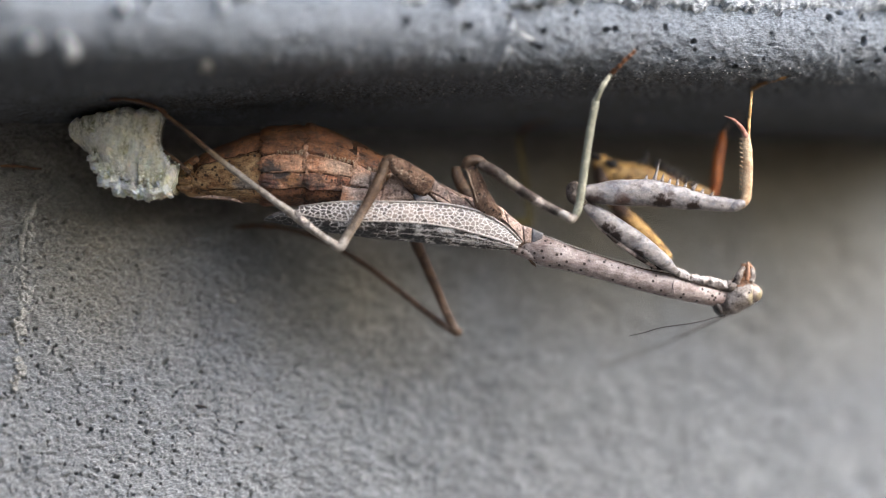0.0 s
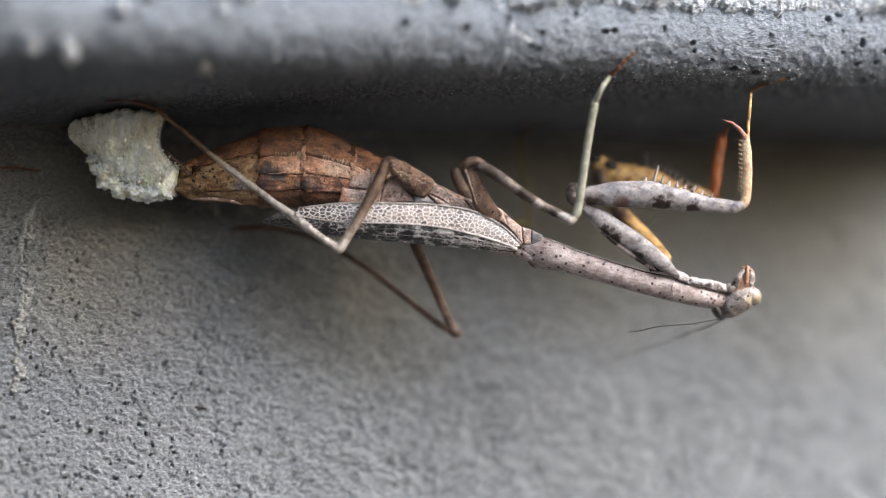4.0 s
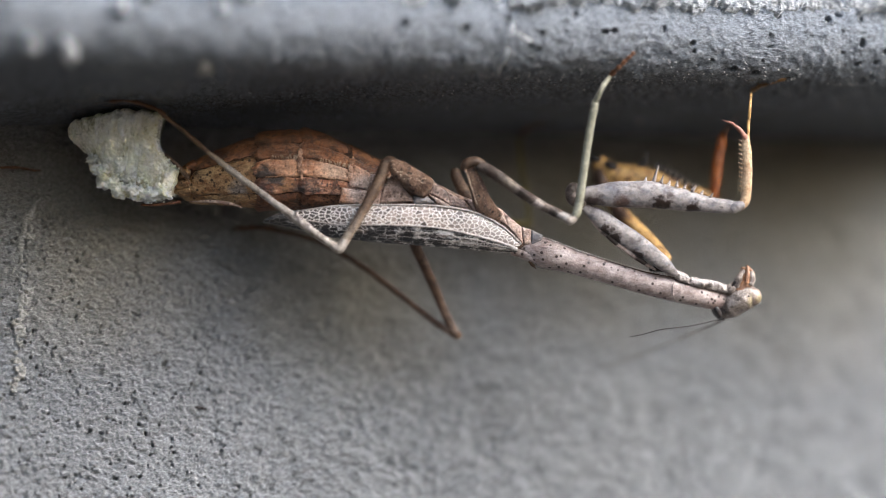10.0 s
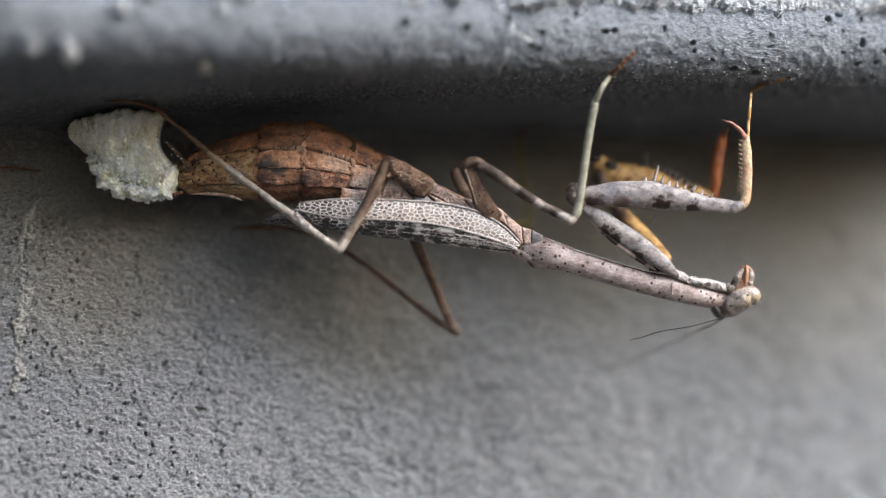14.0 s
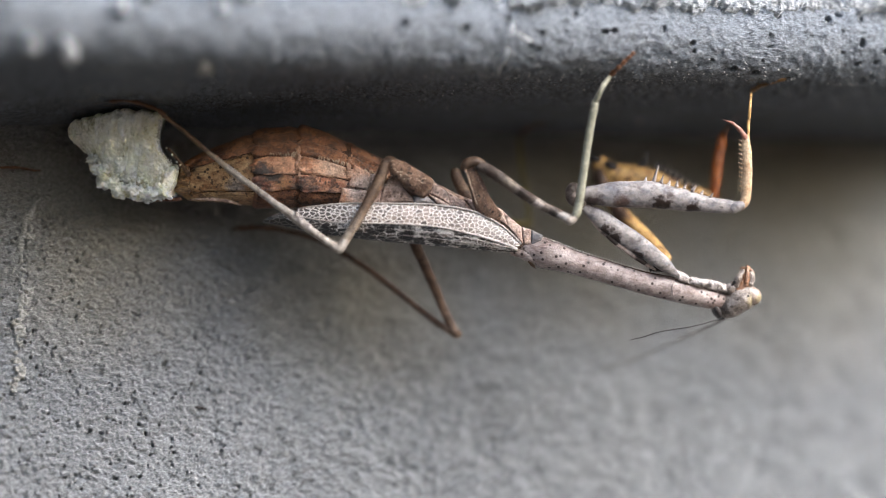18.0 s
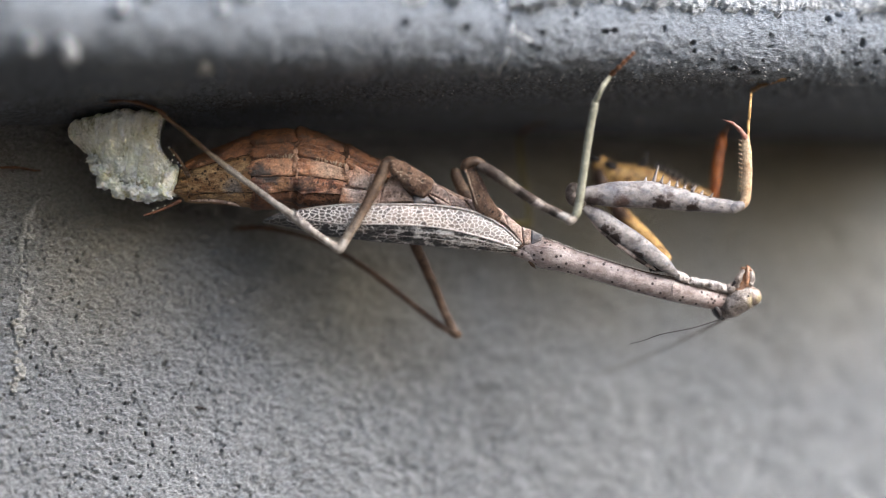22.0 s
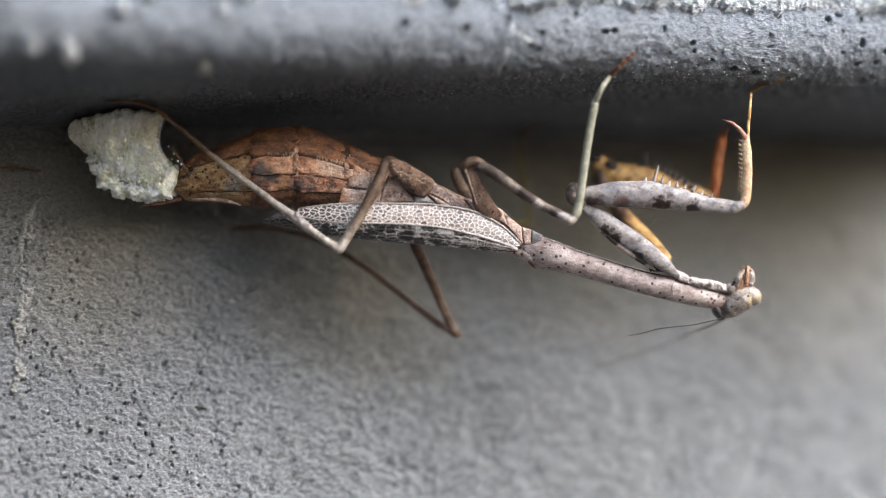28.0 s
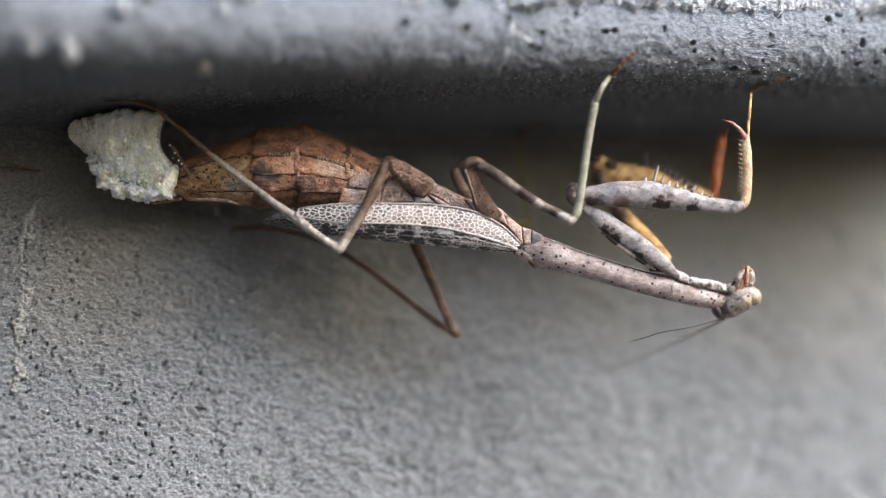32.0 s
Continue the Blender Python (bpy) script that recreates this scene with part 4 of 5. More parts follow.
scute([(-6.94, -1.00, 5.25), (-5.35, -1.00, 5.25), (-5.86, -1.10, 3.96), (-7.10, -1.10, 3.96)])
scute([(-2.78, -1.00, 4.84), (-1.54, -0.90, 4.89), (-0.62, -0.90, 4.07), (-2.57, -1.00, 4.06)], mat=ARM_PALE)
scute([(-0.98, -0.60, 6.28), (0.31, -0.70, 5.25), (0.82, -0.90, 3.96), (-1.39, -0.90, 5.15)], mat=HIND_SCUTE)
scute([(-1.34, -0.90, 5.04), (0.62, -0.90, 4.12), (0.72, -0.90, 3.65), (-0.62, -0.90, 4.01)], mat=HIND_SCUTE)
scute([(0.26, -0.50, 5.26), (1.86, -0.40, 4.48), (2.78, -0.80, 3.45), (0.82, -0.90, 3.91)])
scute([(1.96, -0.40, 4.59), (3.30, -0.60, 4.17), (4.32, -0.90, 2.83), (2.78, -0.90, 3.45)])
scute([(3.30, -0.70, 4.07), (4.33, -0.50, 4.17), (4.53, -0.80, 2.83), (4.12, -0.90, 2.98)], mat=HIND_SCUTE)
scute([(4.28, -0.40, 4.12), (5.41, -0.40, 3.50), (5.77, -0.70, 2.16), (4.53, -0.80, 2.88)])
scute([(5.47, -0.20, 3.46), (7.17, -0.30, 1.96), (7.31, -0.60, 0.46), (5.82, -0.70, 2.11)])
scute([(7.17, -0.30, 2.01), (8.10, -0.20, 1.75), (7.94, -0.40, 0.36), (7.42, -0.50, 0.41)])
scute([(8.10, -0.20, 1.75), (9.13, -0.10, 1.29), (9.02, -0.20, 0.57), (7.99, -0.40, 0.36)], mat=ARM_PALE)

# ---- forewings ----
def field(top, low, depth, name, mat, parent, n=40, m=10, thick=0.10, label=""):
    """A strip of wing between two edges, each given by a few stations from tip to root."""
    rows = []
    tu = np.linspace(0, 1, len(top))
    for i in range(n + 1):
        u = i / n
        a = Vector([float(np.interp(u, tu, [p[c] for p in top])) for c in range(3)])
        b = Vector([float(np.interp(u, np.linspace(0, 1, len(low)), [p[c] for p in low])) for c in range(3)])
        row = []
        for j in range(m + 1):
            w = j / m
            p = a.lerp(b, w)
            p.y -= depth * math.sin(math.pi * w)
            row.append(p)
        rows.append(row)
    return part(name, Form().sheet(rows, thick), mat, parent, label)


E_TOP = [(-13.15, -1.60, 3.54), (-9.44, -1.90, 4.00), (-5.33, -2.00, 4.05), (-0.72, -1.90, 3.95), (2.87, -1.70, 3.34), (5.45, -1.20, 2.01), (7.10, -0.90, 0.46)]
E_MID = [(-13.54, -1.90, 2.92), (-9.43, -2.25, 2.31), (-4.82, -2.35, 2.25), (-0.72, -2.25, 2.00), (2.36, -2.00, 1.38), (4.93, -1.60, 0.67), (6.74, -1.10, -0.00)]
E_LOW = [(-14.34, -1.20, 2.62), (-10.48, -1.40, 1.18), (-6.37, -1.30, 0.67), (-2.26, -1.20, 0.36), (1.85, -1.00, -0.00), (4.68, -0.80, -0.26), (6.75, -0.60, -0.26)]
wing = field(E_TOP, E_MID, 0.15, "forewing", WING_PALE, mantis, label="short forewing with a white net of veins")
field(E_MID, E_LOW, 0.25, "hind_field", WING_DARK, wing, label="dark marbled lower field of the wing")
edge_vein = [(p[0], p[1] - 0.03, p[2]) for p in E_TOP]
mid_vein = [(p[0], p[1] - 0.03, p[2]) for p in E_MID]
part("vein", Form().tube(edge_vein, [0.07, 0.08, 0.09, 0.10, 0.11, 0.11, 0.12], 8), VEIN_PALE, wing)
part("vein", Form().tube(mid_vein, [0.05, 0.07, 0.08, 0.09, 0.10, 0.11, 0.12], 8), VEIN_PALE, wing)
for w in (0.3, 0.6, 0.85):
    pts = [Vector(a).lerp(Vector(b), w) - Vector((0, 0.06 + 0.25 * math.sin(math.pi * w), 0)) for a, b in zip(E_MID, E_LOW)][2:]
    part("vein", Form().tube(pts, [0.012, 0.022, 0.032, 0.04, 0.05], 6), VEIN_PALE if w < 0.7 else BLACKISH, wing)
E_TIP_T = [(-16.32, 0.20, 2.74), (-15.17, 0.00, 3.25), (-13.61, -0.40, 3.45), (-11.01, -1.00, 3.45)]
E_TIP_L = [(-16.42, 0.30, 2.43), (-15.28, 0.20, 2.22), (-13.62, 0.00, 1.91), (-10.51, -0.40, 1.08)]
field(E_TIP_T, E_TIP_L, 0.2, "forewing", WING_TIP, mantis, 20, 6, label="dark folded tip of the other forewing")

# ---- neck shield, head ----
shield = part("pronotum", Form().tube([(6.62, 0.60, 0.05), (7.80, 0.50, 0.05), (9.35, 0.40, -0.38), (12.19, 0.40, -1.24), (15.30, 0.50, -2.15), (18.41, 0.80, -3.02), (20.77, 1.20, -3.56), (22.35, 1.60, -3.94), (24.47, 2.30, -4.47), (26.08, 2.90, -4.68)],
                                      [0.75, 1.2, 1.4, 1.12, 1.05, 1.05, 1.12, 1.05, 0.95, 0.65], 20, 0.85), NECK_SHIELD, mantis, "long pinkish-grey neck shield with dark freckles")
beads = Form()
for i in range(46):
    u = i / 45
    x = 9.34 + u * (21.21 - 9.34)
    z = float(np.interp(x, [9.34, 12.18, 15.27, 18.37, 21.21], [1.06, -0.06, -1.01, -1.88, -2.40]))
    beads.ball((x, -0.15 + 0.5 * u, z - 0.02), (0.115, 0.11, 0.09), (0, 0, 0), 0.02, 4, 8, 5)
part("ridge_line", Form().tube([(9.34, -0.05, 0.92), (12.18, 0.05, -0.20), (15.27, 0.2, -1.15), (18.37, 0.35, -2.02), (21.21, 0.45, -2.54)], [0.03, 0.07, 0.07, 0.07, 0.03], 8), LEG_DARK, shield, "dark line under the row of beads")
part("ridge_beads", beads, VEIN_PALE, shield, "row of pale beads on the shield's edge")["kind"] = "stuff"
seam = part("seam", Form().tube([(21.17, 0.28, -2.74), (20.96, 0.20, -3.46), (21.07, 0.33, -4.18)], [0.03, 0.05, 0.03], 8), NECK_SHIELD, shield)
throat = Form().tube([(20.36, 0.50, -2.12), (21.29, 0.50, -2.22), (22.66, 0.90, -2.85), (23.93, 1.30, -3.06), (25.12, 1.90, -3.32), (26.41, 2.50, -3.74)], [0.18, 0.36, 0.32, 0.38, 0.50, 0.42], 20, 0.9, 14).roughen(0.18, 1.5)
part("throat", throat.roughen(0.13, 3.4), THROAT_SKIN, shield, "pale wrinkled throat folds")
part("shield_root", Form().tube([(6.25, 0.20, -0.26), (7.53, 0.00, -0.46), (8.46, 0.10, -0.98), (9.19, 0.30, -1.19)], [0.35, 0.5, 0.42, 0.15], 12), NECK_SHIELD, shield)

part("tuft", Form().tube([(7.85, 0.1, -1.05), (8.15, 0.1, -1.42), (8.45, 0.3, -1.70)], [0.16, 0.18, 0.05], 8).roughen(0.10, 3.0), LEG_BROWN, shield)

head = part("head", Form().tube([(25.11, 3.30, -5.83), (25.75, 3.20, -5.62), (26.60, 3.10, -5.10), (27.45, 3.00, -4.52), (28.20, 3.00, -4.15), (28.75, 3.00, -4.05)], [0.40, 0.80, 1.12, 1.28, 1.15, 0.7], 22, 1.2, 8).roughen(0.10, 1.2), HEAD_SKIN, mantis, "mottled triangular head")
part("nape", Form().ball((25.20, 3.15, -5.55), (0.42, 1.3, 0.92), (0, -28, 0), 0.08, 1.5, 16, 12), BLACKISH, head, "dark nape")
part("eye", Form().ball((28.36, 2.58, -4.24), (0.98, 0.86, 0.90), (0, 25, 0), 0.03, 1.0, 22, 16), EYE_SKIN, head, "yellowish compound eye")
part("eye", Form().ball((28.40, 5.00, -4.10), (0.7, 0.7, 0.8), (0, 25, 0), 0.03, 1.0, 16, 12), EYE_SKIN, head)
part("pupil", Form().ball((28.02, 1.62, -4.22), (0.10, 0.06, 0.10)), BLACKISH, head, "dark false pupil")
part("mouth", Form().tube([(27.35, 2.80, -3.75), (27.75, 2.70, -2.85), (28.10, 2.65, -1.95), (28.22, 2.65, -1.55)], [1.0, 0.85, 0.58, 0.22], 16, 1.0, 8).roughen(0.24, 1.8), MOUTH_SKIN, head, "orange and pink mouthparts")
part("cheek", Form().ball((26.55, 2.3, -3.55), (0.55, 0.6, 0.5), (0, -30, 0), 0.15, 2.0, 16, 12), HEAD_SKIN, head)
# solid blackish strip paints the shade of the gap beside the jaws
part("mouth_gap_shade", Form().tube([(26.55, 1.95, -3.25), (26.80, 1.85, -2.95), (26.95, 1.9, -2.65)], [0.10, 0.18, 0.10], 8), BLACKISH, head, "blackish strip for the shade in the gap beside the jaws")
part("palp", Form().tube([(26.95, 2.10, -3.38), (27.14, 1.85, -2.54), (27.61, 1.90, -1.92)], [0.3, 0.36, 0.2], 8).roughen(0.1, 2), HEAD_SKIN, head)
part("palp", Form().tube([(27.82, 1.90, -3.06), (27.97, 1.90, -2.13), (27.95, 2.20, -1.40)], [0.22, 0.18, 0.1], 8), MOUTH_SKIN, head)
part("palp", Form().tube([(28.26, 2.20, -3.17), (28.41, 2.20, -2.44), (28.22, 2.40, -1.82)], [0.3, 0.32, 0.2], 8).roughen(0.1, 2), HEAD_SKIN, head)
near_antenna = part("antenna", Form().tube([(25.90, 2.60, -6.29), (24.95, 2.40, -6.55), (22.85, 1.40, -7.10), (19.98, 1.00, -7.61), (18.44, 1.20, -8.13), (17.15, 1.40, -8.45)], [0.09, 0.065, 0.05, 0.045, 0.04, 0.03], 6), BLACKISH, head)
far_antenna = part("antenna", Form().tube([(26.32, 4.00, -6.21), (25.10, 5.80, -6.98), (22.04, 8.80, -8.58), (18.47, 11.30, -10.30), (14.79, 12.80, -11.63)], [0.09, 0.06, 0.05, 0.045, 0.04], 6), LEG_DARK, head)


# ---- legs ----
def limb(name, pts, radii, mat, parent=None, flat=1.0, label="", sides=12):
    return part(name, Form().tube(pts, radii, sides, flat, 7).roughen(0.045, 1.3), mat, parent or mantis, label)


def tarsus(pts, r0, r1, mat, label, joints=5):
    """A foot of several swollen joints and a pair of claws."""
    pts = [Vector(p) for p in pts]
    n = joints * 3
    path, radii = [], []
    for i in range(n + 1):
        u = i / n
        k = min(int(u * (len(pts) - 1)), len(pts) - 2)
        path.append(pts[k].lerp(pts[k + 1], u * (len(pts) - 1) - k))
        radii.append((r0 + (r1 - r0) * u) * (0.72, 1.0, 1.14)[i % 3])
    foot = part("foot", Form().tube(path, radii, 10, 1.0, 3).roughen(0.03, 2.5), mat, mantis, label)
    way = (pts[-1] - pts[-2]).normalized()
    for side in (-0.5, 0.5):
        mid = pts[-1] + way * 0.25 + Vector((0, side * 0.4, 0.10))
        part("claw", Form().tube([pts[-1], mid, mid + way * 0.22 + Vector((0, side * 0.2, -0.12))], [r1 * 0.7, r1 * 0.45, 0.015], 6), BLACKISH, foot)
    return foot


def warts(host, rows, size, mat, seed):
    """Uneven rows of little warts along a hip."""
    r = random.Random(seed)
    f = Form()
    for a, b, count in rows:
        for i in range(count):
            p = Vector(a).lerp(Vector(b), (i + r.uniform(-0.3, 0.3)) / count)
            k = size * r.uniform(0.4, 1.15)
            f.ball(p + Vector((0, r.uniform(-0.05, 0.05), r.uniform(-0.24, 0.24))), (k, k, k), (0, 0, 0), 0.02, 4, 7, 5)
    part("wart", f, mat, host, "rows of tiny pale warts")["kind"] = "stuff"


def spines(name, where, mat, parent, r0=0.12):
    for a, b in where:
        spine = part(name, Form().tube([a, b], [r0, 0.012], 8, steps=3), mat, parent)
        tip = Vector(a).lerp(Vector(b), 0.72)
        if mat is THROAT_SKIN:
            part("spine_tip", Form().tube([tip, b], [r0 * 0.36, 0.016], 8, steps=2), BLACKISH, spine, "dark spine tip")


# near grasping arm
upper_arm = limb("fore_coxa", [(21.27, 0.20, -2.32), (19.74, -0.40, -1.03), (17.34, -0.90, 0.67), (14.91, -1.20, 2.31), (12.90, -1.30, 3.85)], [0.30, 0.72, 0.94, 0.90, 0.46], ARM_PALE, flat=0.5, label="pale upper arm with dark bars")
limb("arm_edge", [(12.95, -1.30, 3.24), (14.39, -1.25, 1.70), (16.26, -0.95, 0.15), (18.14, -0.50, -1.13), (19.40, 0.00, -1.91)], [0.08, 0.2, 0.24, 0.22, 0.1], ARM_EDGE, upper_arm, 0.8, "brownish lower edge of the arm with dark bars")
limb("coxa_bar", [(18.92, 0.60, -1.91), (20.04, 0.30, -1.70), (20.96, 0.20, -1.86)], [0.2, 0.4, 0.25], BLACKISH, label="black patch at the arm root")
limb("trochanter", [(12.90, -1.20, 4.06), (11.92, -1.30, 4.57), (11.72, -1.30, 5.29), (12.23, -1.30, 5.71)], [0.5, 0.66, 0.6, 0.42], THIGH_MID)
femur = limb("fore_femur", [(12.23, -1.30, 4.88), (13.67, -1.40, 4.88), (16.23, -1.50, 4.98), (18.80, -1.50, 4.93), (21.37, -1.50, 4.52), (23.94, -1.50, 4.06), (26.00, -1.40, 3.85), (26.82, -1.40, 3.80)],
             [0.42, 0.90, 1.20, 1.25, 1.04, 0.74, 0.62, 0.42], ARM_PALE, flat=0.62, label="thick whitish thigh with dark blotches", sides=18)
spines("spine", [((19.18, -1.20, 6.12), (19.67, -1.60, 8.06)), ((19.82, -1.60, 6.01), (20.01, -1.80, 6.77)), ((21.20, -1.70, 5.70), (21.29, -1.90, 6.31)), ((22.64, -1.70, 5.29), (23.09, -1.90, 5.90)),
                 ((24.29, -1.60, 4.72), (24.53, -1.80, 5.13)), ((20.53, -1.00, 5.81), (20.68, -1.00, 6.33)), ((21.97, -1.00, 5.50), (22.12, -1.00, 5.97)), ((23.51, -1.00, 4.99), (23.72, -1.00, 5.40)),
                 ((18.42, -1.00, 6.17), (18.52, -1.00, 6.64)), ((25.69, -1.40, 4.37), (26.09, -1.60, 4.57))], THROAT_SKIN, femur, 0.19)
knee_r = limb("knee", [(26.30, -1.50, 3.54), (26.71, -1.50, 3.85), (27.33, -1.50, 4.06)], [0.45, 0.5, 0.36], ARM_PALE, femur)
shin = limb("fore_tibia", [(26.92, -1.40, 3.75), (27.49, -1.40, 4.57), (27.64, -1.40, 6.73), (27.64, -1.40, 8.53), (27.54, -1.40, 9.71), (27.44, -1.40, 10.33)], [0.40, 0.46, 0.47, 0.44, 0.38, 0.3], SHIN_PEACH, flat=0.7, label="peach shin with a saw edge")
spines("spine", [((27.28, -1.4, 9.71 - 0.411 * i), (26.85, -1.5, 9.95 - 0.411 * i)) for i in range(12)], SHIN_PEACH, shin, 0.13)
claw = limb("claw", [(27.54, -1.40, 10.02), (26.97, -1.50, 10.84), (26.35, -1.50, 11.40), (25.37, -1.50, 11.81)], [0.30, 0.21, 0.13, 0.025], CLAW_ROSE, label="rose-coloured hooked shin claw")
limb("fore_tarsus", [(27.76, -1.20, 10.03), (27.85, -0.80, 11.63), (28.05, -0.20, 13.46), (28.78, 7.13, 14.76)], [0.14, 0.14, 0.13, 0.12], ARM_YELLOW)
tarsus([(28.60, 5.60, 14.62), (29.27, 5.00, 15.05), (30.27, 3.82, 15.35), (31.64, 2.83, 15.67)], 0.19, 0.13, FOOT_AMBER, "amber foot with dark joints")

# far grasping arm
limb("fore_coxa", [(20.55, 3.50, -1.10), (18.75, 5.50, 1.00), (16.72, 7.00, 3.15), (15.60, 8.00, 4.81)], [0.7, 0.82, 0.78, 0.6], ARM_YELLOW, flat=0.8, label="ochre upper arm")
limb("trochanter", [(16.17, 8.00, 4.18), (15.01, 8.00, 5.87), (14.69, 8.00, 7.45)], [0.7, 0.8, 0.7], LEG_DARK)
far_femur = limb("fore_femur", [(14.38, 8.00, 8.09), (15.91, 8.00, 7.05), (18.30, 8.20, 6.52), (20.95, 8.40, 5.95), (23.35, 8.60, 5.20), (25.32, 8.80, 4.82)], [0.85, 1.1, 1.3, 1.1, 0.75, 0.5], ARM_YELLOW, flat=0.7, label="ochre thigh with black spots", sides=16)
limb("thigh_spot", [(15.19, 7.20, 7.96), (15.71, 7.10, 7.80), (16.13, 7.20, 7.59)], [0.25, 0.38, 0.25], BLACKISH, far_femur)
limb("thigh_spot", [(13.76, 7.20, 8.38), (14.12, 7.00, 8.48), (14.55, 7.20, 8.28)], [0.2, 0.3, 0.2], BLACKISH, far_femur)
spines("spine", [((18.76, 8.0, 7.77), (19.23, 8.0, 9.51)), ((18.34, 8.0, 7.77), (18.6, 8.0, 8.46)), ((19.87, 8.0, 7.51), (20.24, 8.0, 8.3)), ((20.45, 8.0, 7.29), (20.77, 8.0, 8.14)), ((20.93, 8.0, 7.03), (21.3, 8.0, 7.77)), ((21.45, 8.0, 6.77), (21.82, 8.0, 7.51)), ((21.98, 8.0, 6.45), (22.35, 8.0, 7.14)), ((22.56, 8.0, 6.08), (22.93, 8.0, 6.82)), ((23.2, 8.0, 5.71), (23.52, 8.0, 6.34))], BLACKISH, far_femur, 0.30)
limb("fore_tibia", [(25.32, 8.80, 4.82), (25.54, 8.80, 6.41), (25.76, 8.90, 8.27), (26.08, 9.00, 9.86), (26.31, 9.20, 10.87)], [0.45, 0.50, 0.52, 0.42, 0.24], ARM_ORANGE, flat=0.8, label="orange-red shin")
limb("fore_tarsus", [(26.20, 9.20, 10.66), (27.06, 12.00, 11.55), (27.92, 16.00, 12.28), (28.60, 17.72, 12.83)], [0.16, 0.14, 0.13, 0.1], FOOT_DARK)

# near middle leg
hip = limb("mid_coxa", [(4.94, -0.80, 2.73), (3.80, -1.40, 3.85), (3.18, -1.90, 5.49), (2.46, -2.40, 7.33)], [0.7, 0.9, 0.74, 0.46], HIP_SKIN, flat=0.75, label="brown hip with a pale keel")
warts(hip, [((2.95, -2.75, 7.1), (3.95, -2.1, 4.2), 16), ((2.4, -2.7, 7.0), (3.3, -2.2, 4.3), 12)], 0.05, BEADING, 6)
limb("hip_keel", [(3.08, -2.00, 4.05), (2.56, -2.42, 5.69), (2.00, -2.70, 7.27)], [0.05, 0.07, 0.05], BEADING)
limb("trochanter", [(1.95, -2.20, 7.23), (2.25, -2.50, 7.78), (2.97, -2.60, 7.93), (3.69, -2.60, 7.68)], [0.4, 0.5, 0.45, 0.36], LEG_BROWN)
limb("mid_femur", [(3.28, -2.60, 7.55), (4.91, -2.80, 6.66), (7.47, -3.00, 4.84), (9.76, -3.10, 3.52), (11.30, -3.10, 2.78)], [0.48, 0.54, 0.46, 0.42, 0.40], THIGH_MID, label="mottled grey-brown thigh")
limb("knee", [(10.84, -3.10, 3.02), (11.45, -3.10, 2.61), (11.96, -3.10, 2.91)], [0.36, 0.45, 0.36], LEG_PALE)
limb("mid_tibia", [(11.55, -3.10, 2.61), (12.17, -3.10, 3.53), (12.67, -3.20, 6.69), (13.18, -3.40, 10.26), (13.72, -3.70, 13.21)], [0.3, 0.40, 0.38, 0.36, 0.34], LEG_GREEN, label="pale greenish shin")
limb("spur", [(13.57, -3.70, 13.11), (13.41, -3.90, 13.46)], [0.17, 0.05], LEG_GREEN)
limb("mid_tarsus", [(13.72, -3.70, 13.21), (14.36, -4.30, 14.56), (15.14, -2.82, 15.71)], [0.26, 0.22, 0.2], LEG_GREEN)
tarsus([(15.14, -2.82, 15.71), (15.91, -3.85, 16.42), (16.70, -4.32, 17.21), (17.31, -4.43, 17.77)], 0.24, 0.15, FOOT_RUST, "rusty brown foot gripping the ledge")

# far middle leg
limb("mid_coxa", [(3.43, 2.50, 3.43), (2.13, 3.00, 5.00), (1.25, 3.40, 6.57), (1.15, 3.60, 7.36)], [0.7, 0.6, 0.5, 0.4], LEG_BROWN)
limb("mid_femur", [(2.41, 5.20, 5.56), (3.37, 6.50, 4.16), (5.37, 10.00, 2.61), (8.28, 14.00, 2.31)], [0.4, 0.4, 0.36, 0.34], LEG_OLIVE)
limb("mid_tibia", [(8.28, 14.00, 2.31), (7.87, 14.50, 5.44), (7.44, 15.00, 8.42), (7.24, 15.50, 10.59)], [0.22, 0.22, 0.2, 0.18], LEG_OLIVE)
limb("foot", [(7.24, 15.50, 10.59), (7.90, 16.20, 11.42), (8.87, 15.91, 11.85), (10.04, 15.19, 12.09)], [0.2, 0.2, 0.16, 0.08], FOOT_DARK)

# near hind leg
hip = limb("hind_coxa", [(-1.39, -1.00, 5.50), (-1.95, -1.30, 5.81), (-2.87, -1.80, 6.36), (-3.90, -2.20, 7.18), (-4.71, -2.50, 7.73)], [1.0, 1.1, 1.05, 0.9, 0.55], HIP_SKIN, flat=0.6, label="speckled brown hip")
warts(hip, [((-4.6, -2.75, 7.75), (-1.4, -1.85, 6.05), 22), ((-4.4, -2.95, 7.35), (-1.5, -2.0, 5.75), 20), ((-4.3, -2.9, 7.0), (-2.0, -2.1, 5.5), 12)], 0.055, BEADING, 5)
limb("trochanter", [(-4.00, -2.40, 7.53), (-4.82, -2.16, 7.95), (-5.33, -2.24, 7.64)], [0.4, 0.5, 0.45], LEG_BROWN)
limb("hind_femur", [(-5.13, -2.16, 7.95), (-5.94, -2.48, 5.94), (-7.11, -2.80, 3.73), (-8.48, -3.12, 1.38), (-9.50, -3.28, -0.05)], [0.5, 0.52, 0.46, 0.42, 0.42], LEG_BROWN, label="brown thigh, paler towards the knee")
limb("knee", [(-8.84, -3.24, 0.77), (-9.40, -3.32, 0.05), (-10.01, -3.32, 0.36)], [0.42, 0.46, 0.38], LEG_PALE)
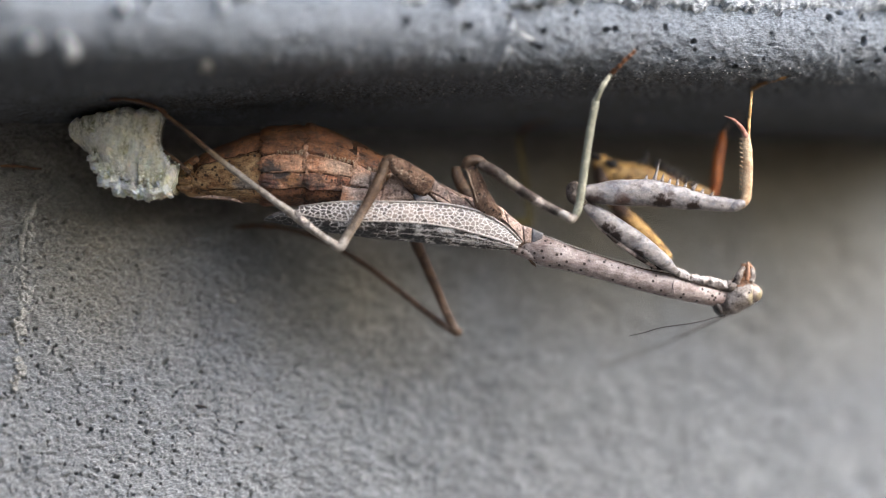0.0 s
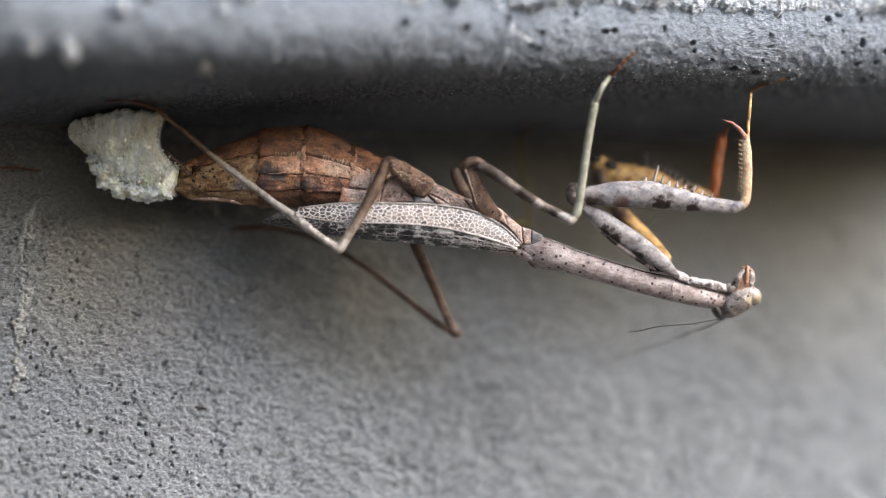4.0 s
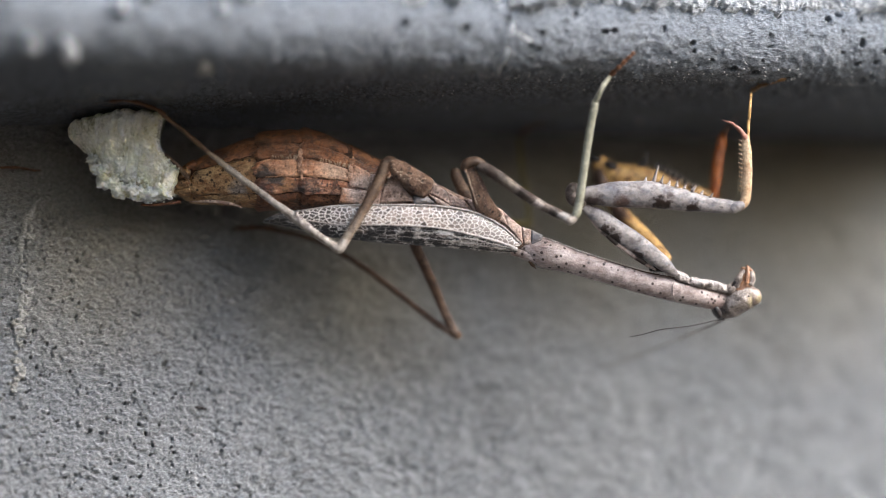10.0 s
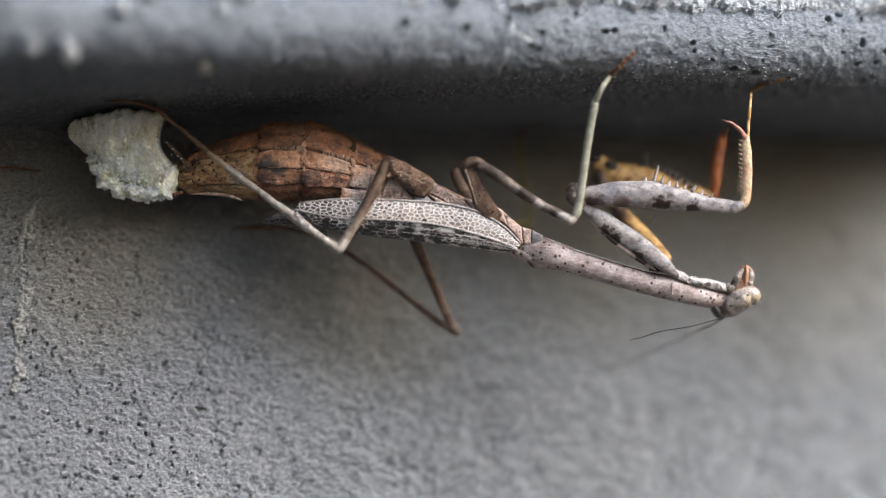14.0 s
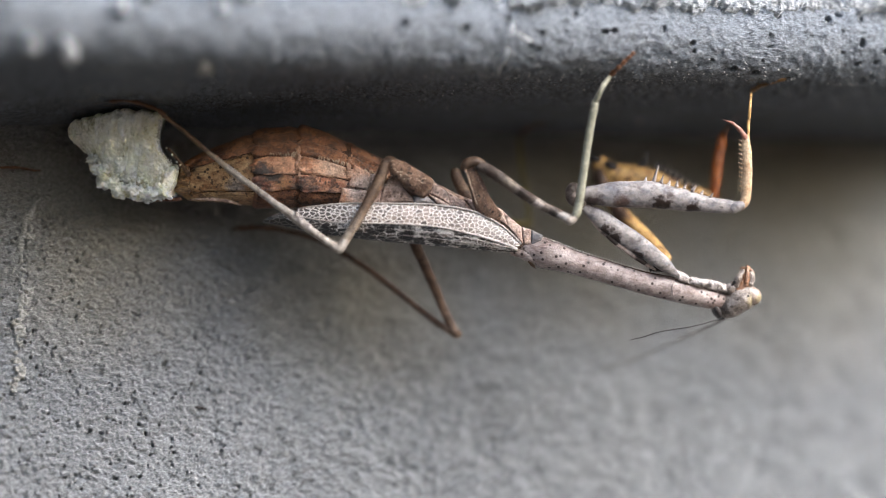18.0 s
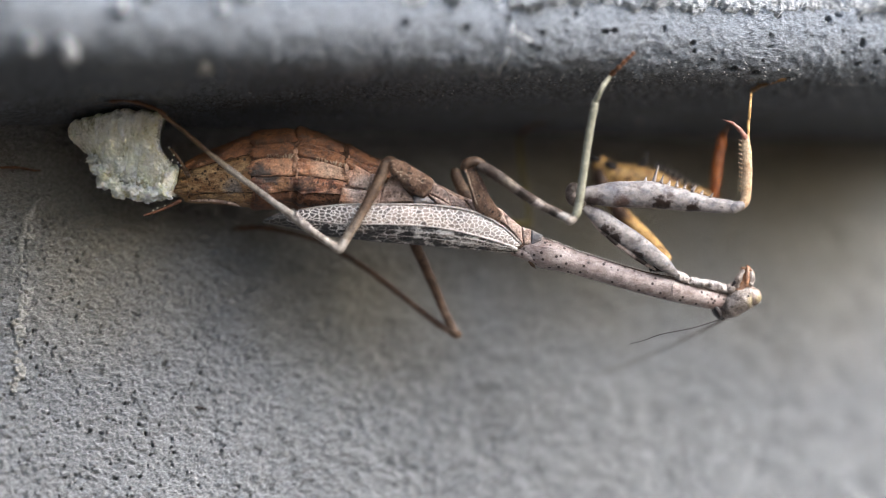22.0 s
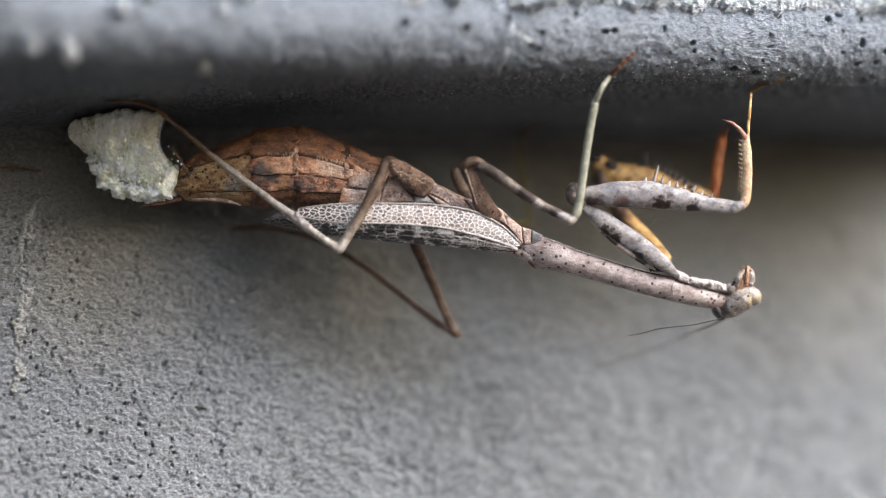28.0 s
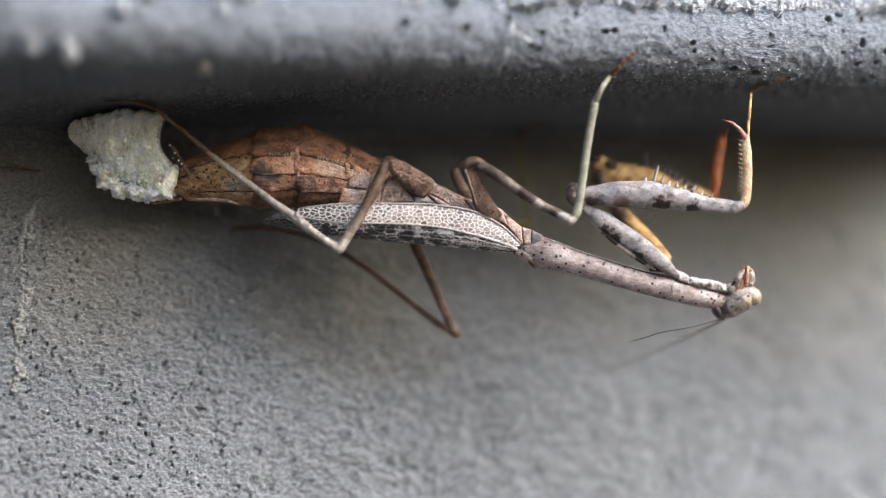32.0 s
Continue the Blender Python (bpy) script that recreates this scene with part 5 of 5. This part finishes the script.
shin_hind = limb("hind_tibia", [(-9.50, -3.28, 0.05), (-11.45, -3.12, 1.33), (-13.24, -2.96, 2.71), (-15.56, -2.72, 4.40), (-17.61, -2.56, 5.94), (-19.67, -2.32, 7.43)], [0.32, 0.36, 0.44, 0.30, 0.27, 0.33], LEG_PALE, label="pale grey shin")
fuzz = Form()
r = random.Random(8)
for _ in range(34):
    u = r.gauss(0, 0.45)
    k = r.uniform(0.08, 0.20)
    fuzz.ball((-12.75 - u, -3.15 + r.uniform(-0.25, 0.2), 2.42 + u * 0.77 + r.gauss(0, 0.18)), (k, k, k), (0, 0, 0), 0.12, 3.0, 9, 7)
part("fuzz", fuzz, THROAT_SKIN, shin_hind, "whitish scurf on the shin")["kind"] = "stuff"
limb("hind_tarsus", [(-19.57, -2.32, 7.38), (-21.73, -2.16, 9.18), (-23.77, -2.45, 10.91), (-25.36, -2.60, 12.12)], [0.27, 0.22, 0.22, 0.2], LEG_BROWN)
tarsus([(-25.14, -2.60, 12.13), (-26.04, -2.90, 12.69), (-27.56, -3.00, 13.24), (-28.73, -3.10, 13.44), (-30.17, -3.60, 13.32)], 0.21, 0.15, FOOT_DARK, "dark brown foot resting on the foam")

# far hind leg
far_thigh = limb("hind_femur", [(-3.23, 3.20, 2.14), (-2.40, 4.20, 0.05), (-1.00, 5.20, -3.09), (0.21, 6.00, -5.99), (1.05, 6.40, -7.73)], [0.5, 0.52, 0.46, 0.42, 0.44], LEG_DARK, label="dark banded thigh")
far_knee = limb("knee", [(0.63, 6.40, -7.52), (1.26, 6.40, -7.94), (1.58, 6.40, -7.73)], [0.4, 0.46, 0.3], LEG_BROWN)
far_shin = limb("hind_tibia", [(0.84, 6.40, -7.84), (-1.26, 6.60, -6.37), (-4.43, 7.00, -3.90), (-7.60, 7.30, -1.53), (-11.83, 7.60, 0.84), (-16.06, 7.80, 1.90)], [0.32, 0.3, 0.29, 0.27, 0.24, 0.2], LEG_DARK)
limb("foot", [(-15.95, 7.80, 1.90), (-17.65, 8.00, 2.06), (-18.62, 8.25, 1.96), (-19.65, 7.86, 1.85)], [0.2, 0.18, 0.16, 0.08], FOOT_DARK)


# ---- movement ----
HIP = (7.28, 0.00, 0.57)
NECK = (7.29, 0.50, 0.26)


def motions():
    # heave of the belly: seconds, degrees about the hip, drawn-in length in millimetres
    heave = [(0, 0.5, 0.65), (1, 0.75, 0.6), (2, 0.12, 0.55), (3, 0.37, 0.5), (3.5, 0.37, 0.5), (5.5, 1.0, 0.46), (6, 1.0, 0.40), (7, 0.75, 0.44), (8, -0.25, 0.33),
             (8.5, 0.37, 0.45), (9, 1.35, 0.38), (10, -0.25, 0.32), (11, 1.5, 0.4), (12, 0.12, 0.25), (13, 1.35, 0.35), (14, 1.85, 0.32),
             (16.5, 1.85, 0.2), (17, 1.75, 0.28), (18, 0.37, 0.05), (19, 0.37, 0.08), (20, 1.7, -0.08), (21, 1.35, 0), (22, 0, -0.15),
             (23, 0, 0), (24, 1.5, -0.15), (25, 0.12, -0.2), (27.5, 1.35, -0.15), (28, 0.37, -0.15), (29, 0.37, -0.15), (30, 0.12, -0.05), (31, 0.75, 0), (32, 0.37, -0.05)]
    last = len(rings) - 1
    for k, ring in enumerate(rings):
        share = (1.0, 1.0, 0.85, 0.45, 0.2, 0.05, 0.0)[min(k, 6)]
        walk(ring, [(t, swing(HIP, a * (1.0 if k else 0.85), d * share)) for t, a, d in heave])
    walk(wing, [(t, swing(HIP, a)) for t, a, d in heave])
    walk(far_thigh, [(t, swing(HIP, a * 0.25, 0, a * 0.12)) for t, a, d in heave])
    walk(far_knee, [(t, swing(HIP, a * 0.25, 0, a * 0.12)) for t, a, d in heave])
    walk(far_shin, [(t, swing(HIP, a * 0.25, 0, a * 0.12)) for t, a, d in heave])
    # the tail end works against the foam
    walk(tail, [(t, swing(HIP, a * 0.65, d * 0.3)) for t, a, d in heave])
    for piece in (shield, head):
        walk(piece, [(t, swing(NECK, 0.28 - a * 0.13 if t > 2.4 else -0.15, 0.02 - a * 0.05)) for t, a, d in heave])
    sway = [(0, 2.2), (2, 4), (3, 6.8), (3.5, 6.4), (6, 2.8), (10, 2.8), (14, 0.6), (17, 0.9), (19, 0.8), (23, -1.7), (25, 0.2), (27.6, 3.6), (30, 2.4), (32, 0.1)]
    walk(near_antenna, [(t, swing((25.90, 2.60, -6.29), a)) for t, a in sway])
    walk(far_antenna, [(t, swing((26.32, 4.00, -6.21), a * 0.7)) for t, a in sway])
    # feelers tap the foam: seconds, degrees
    taps = [(0, 10), (2, 9), (6, 8), (7, 4), (8, 3), (8.5, -19), (9, -13), (10, -1), (11, -11), (12, -3), (13, -8), (14, -12), (17, -7), (18, 3), (19, -5),
            (20, -6), (21, -6), (22, -18), (23, 0), (24, -19), (25, -7), (27.5, -4), (28, -6), (28.5, -4), (29, -13), (29.5, 0), (30, -14), (31, -8), (32, -2)]
    tucked = Matrix.Translation((0.0012, 0.0022, 0.0006))
    lift = lambda t: swing(HIP, float(np.interp(t, [h[0] for h in heave], [h[1] for h in heave])) * 0.75)
    walk(lower, [(t, (tucked if t < 8.2 else Matrix()) @ lift(t) @ swing((-23.93, -0.20, 4.43), a)) for t, a in taps])
    strokes = [(0, -24), (3, -20), (6, -22), (8, -18), (9, -22), (10, -18), (11, -10), (12, -16), (13, 4), (14, -16), (17, -10), (18, -12), (19, -9), (20, -4),
               (21, -3), (22, -6), (23, 0), (24, -12), (25, -6), (28, -8), (29, -4), (29.5, 3), (30, 4), (31, -10), (32, -5)]
    walk(upper, [(t, lift(t) @ swing((-23.18, -0.60, 6.54), a)) for t, a in strokes])
    walk(claw, [(0, swing((27.54, -1.40, 10.02), 5)), (2.2, swing((27.54, -1.40, 10.02), 5)), (2.6, pose(0, 0, 0)), (13.0, swing((27.54, -1.40, 10.02), -1)), (17.0, pose(0, 0, 0)), (32.0, pose(0, 0, 0))])


motions()
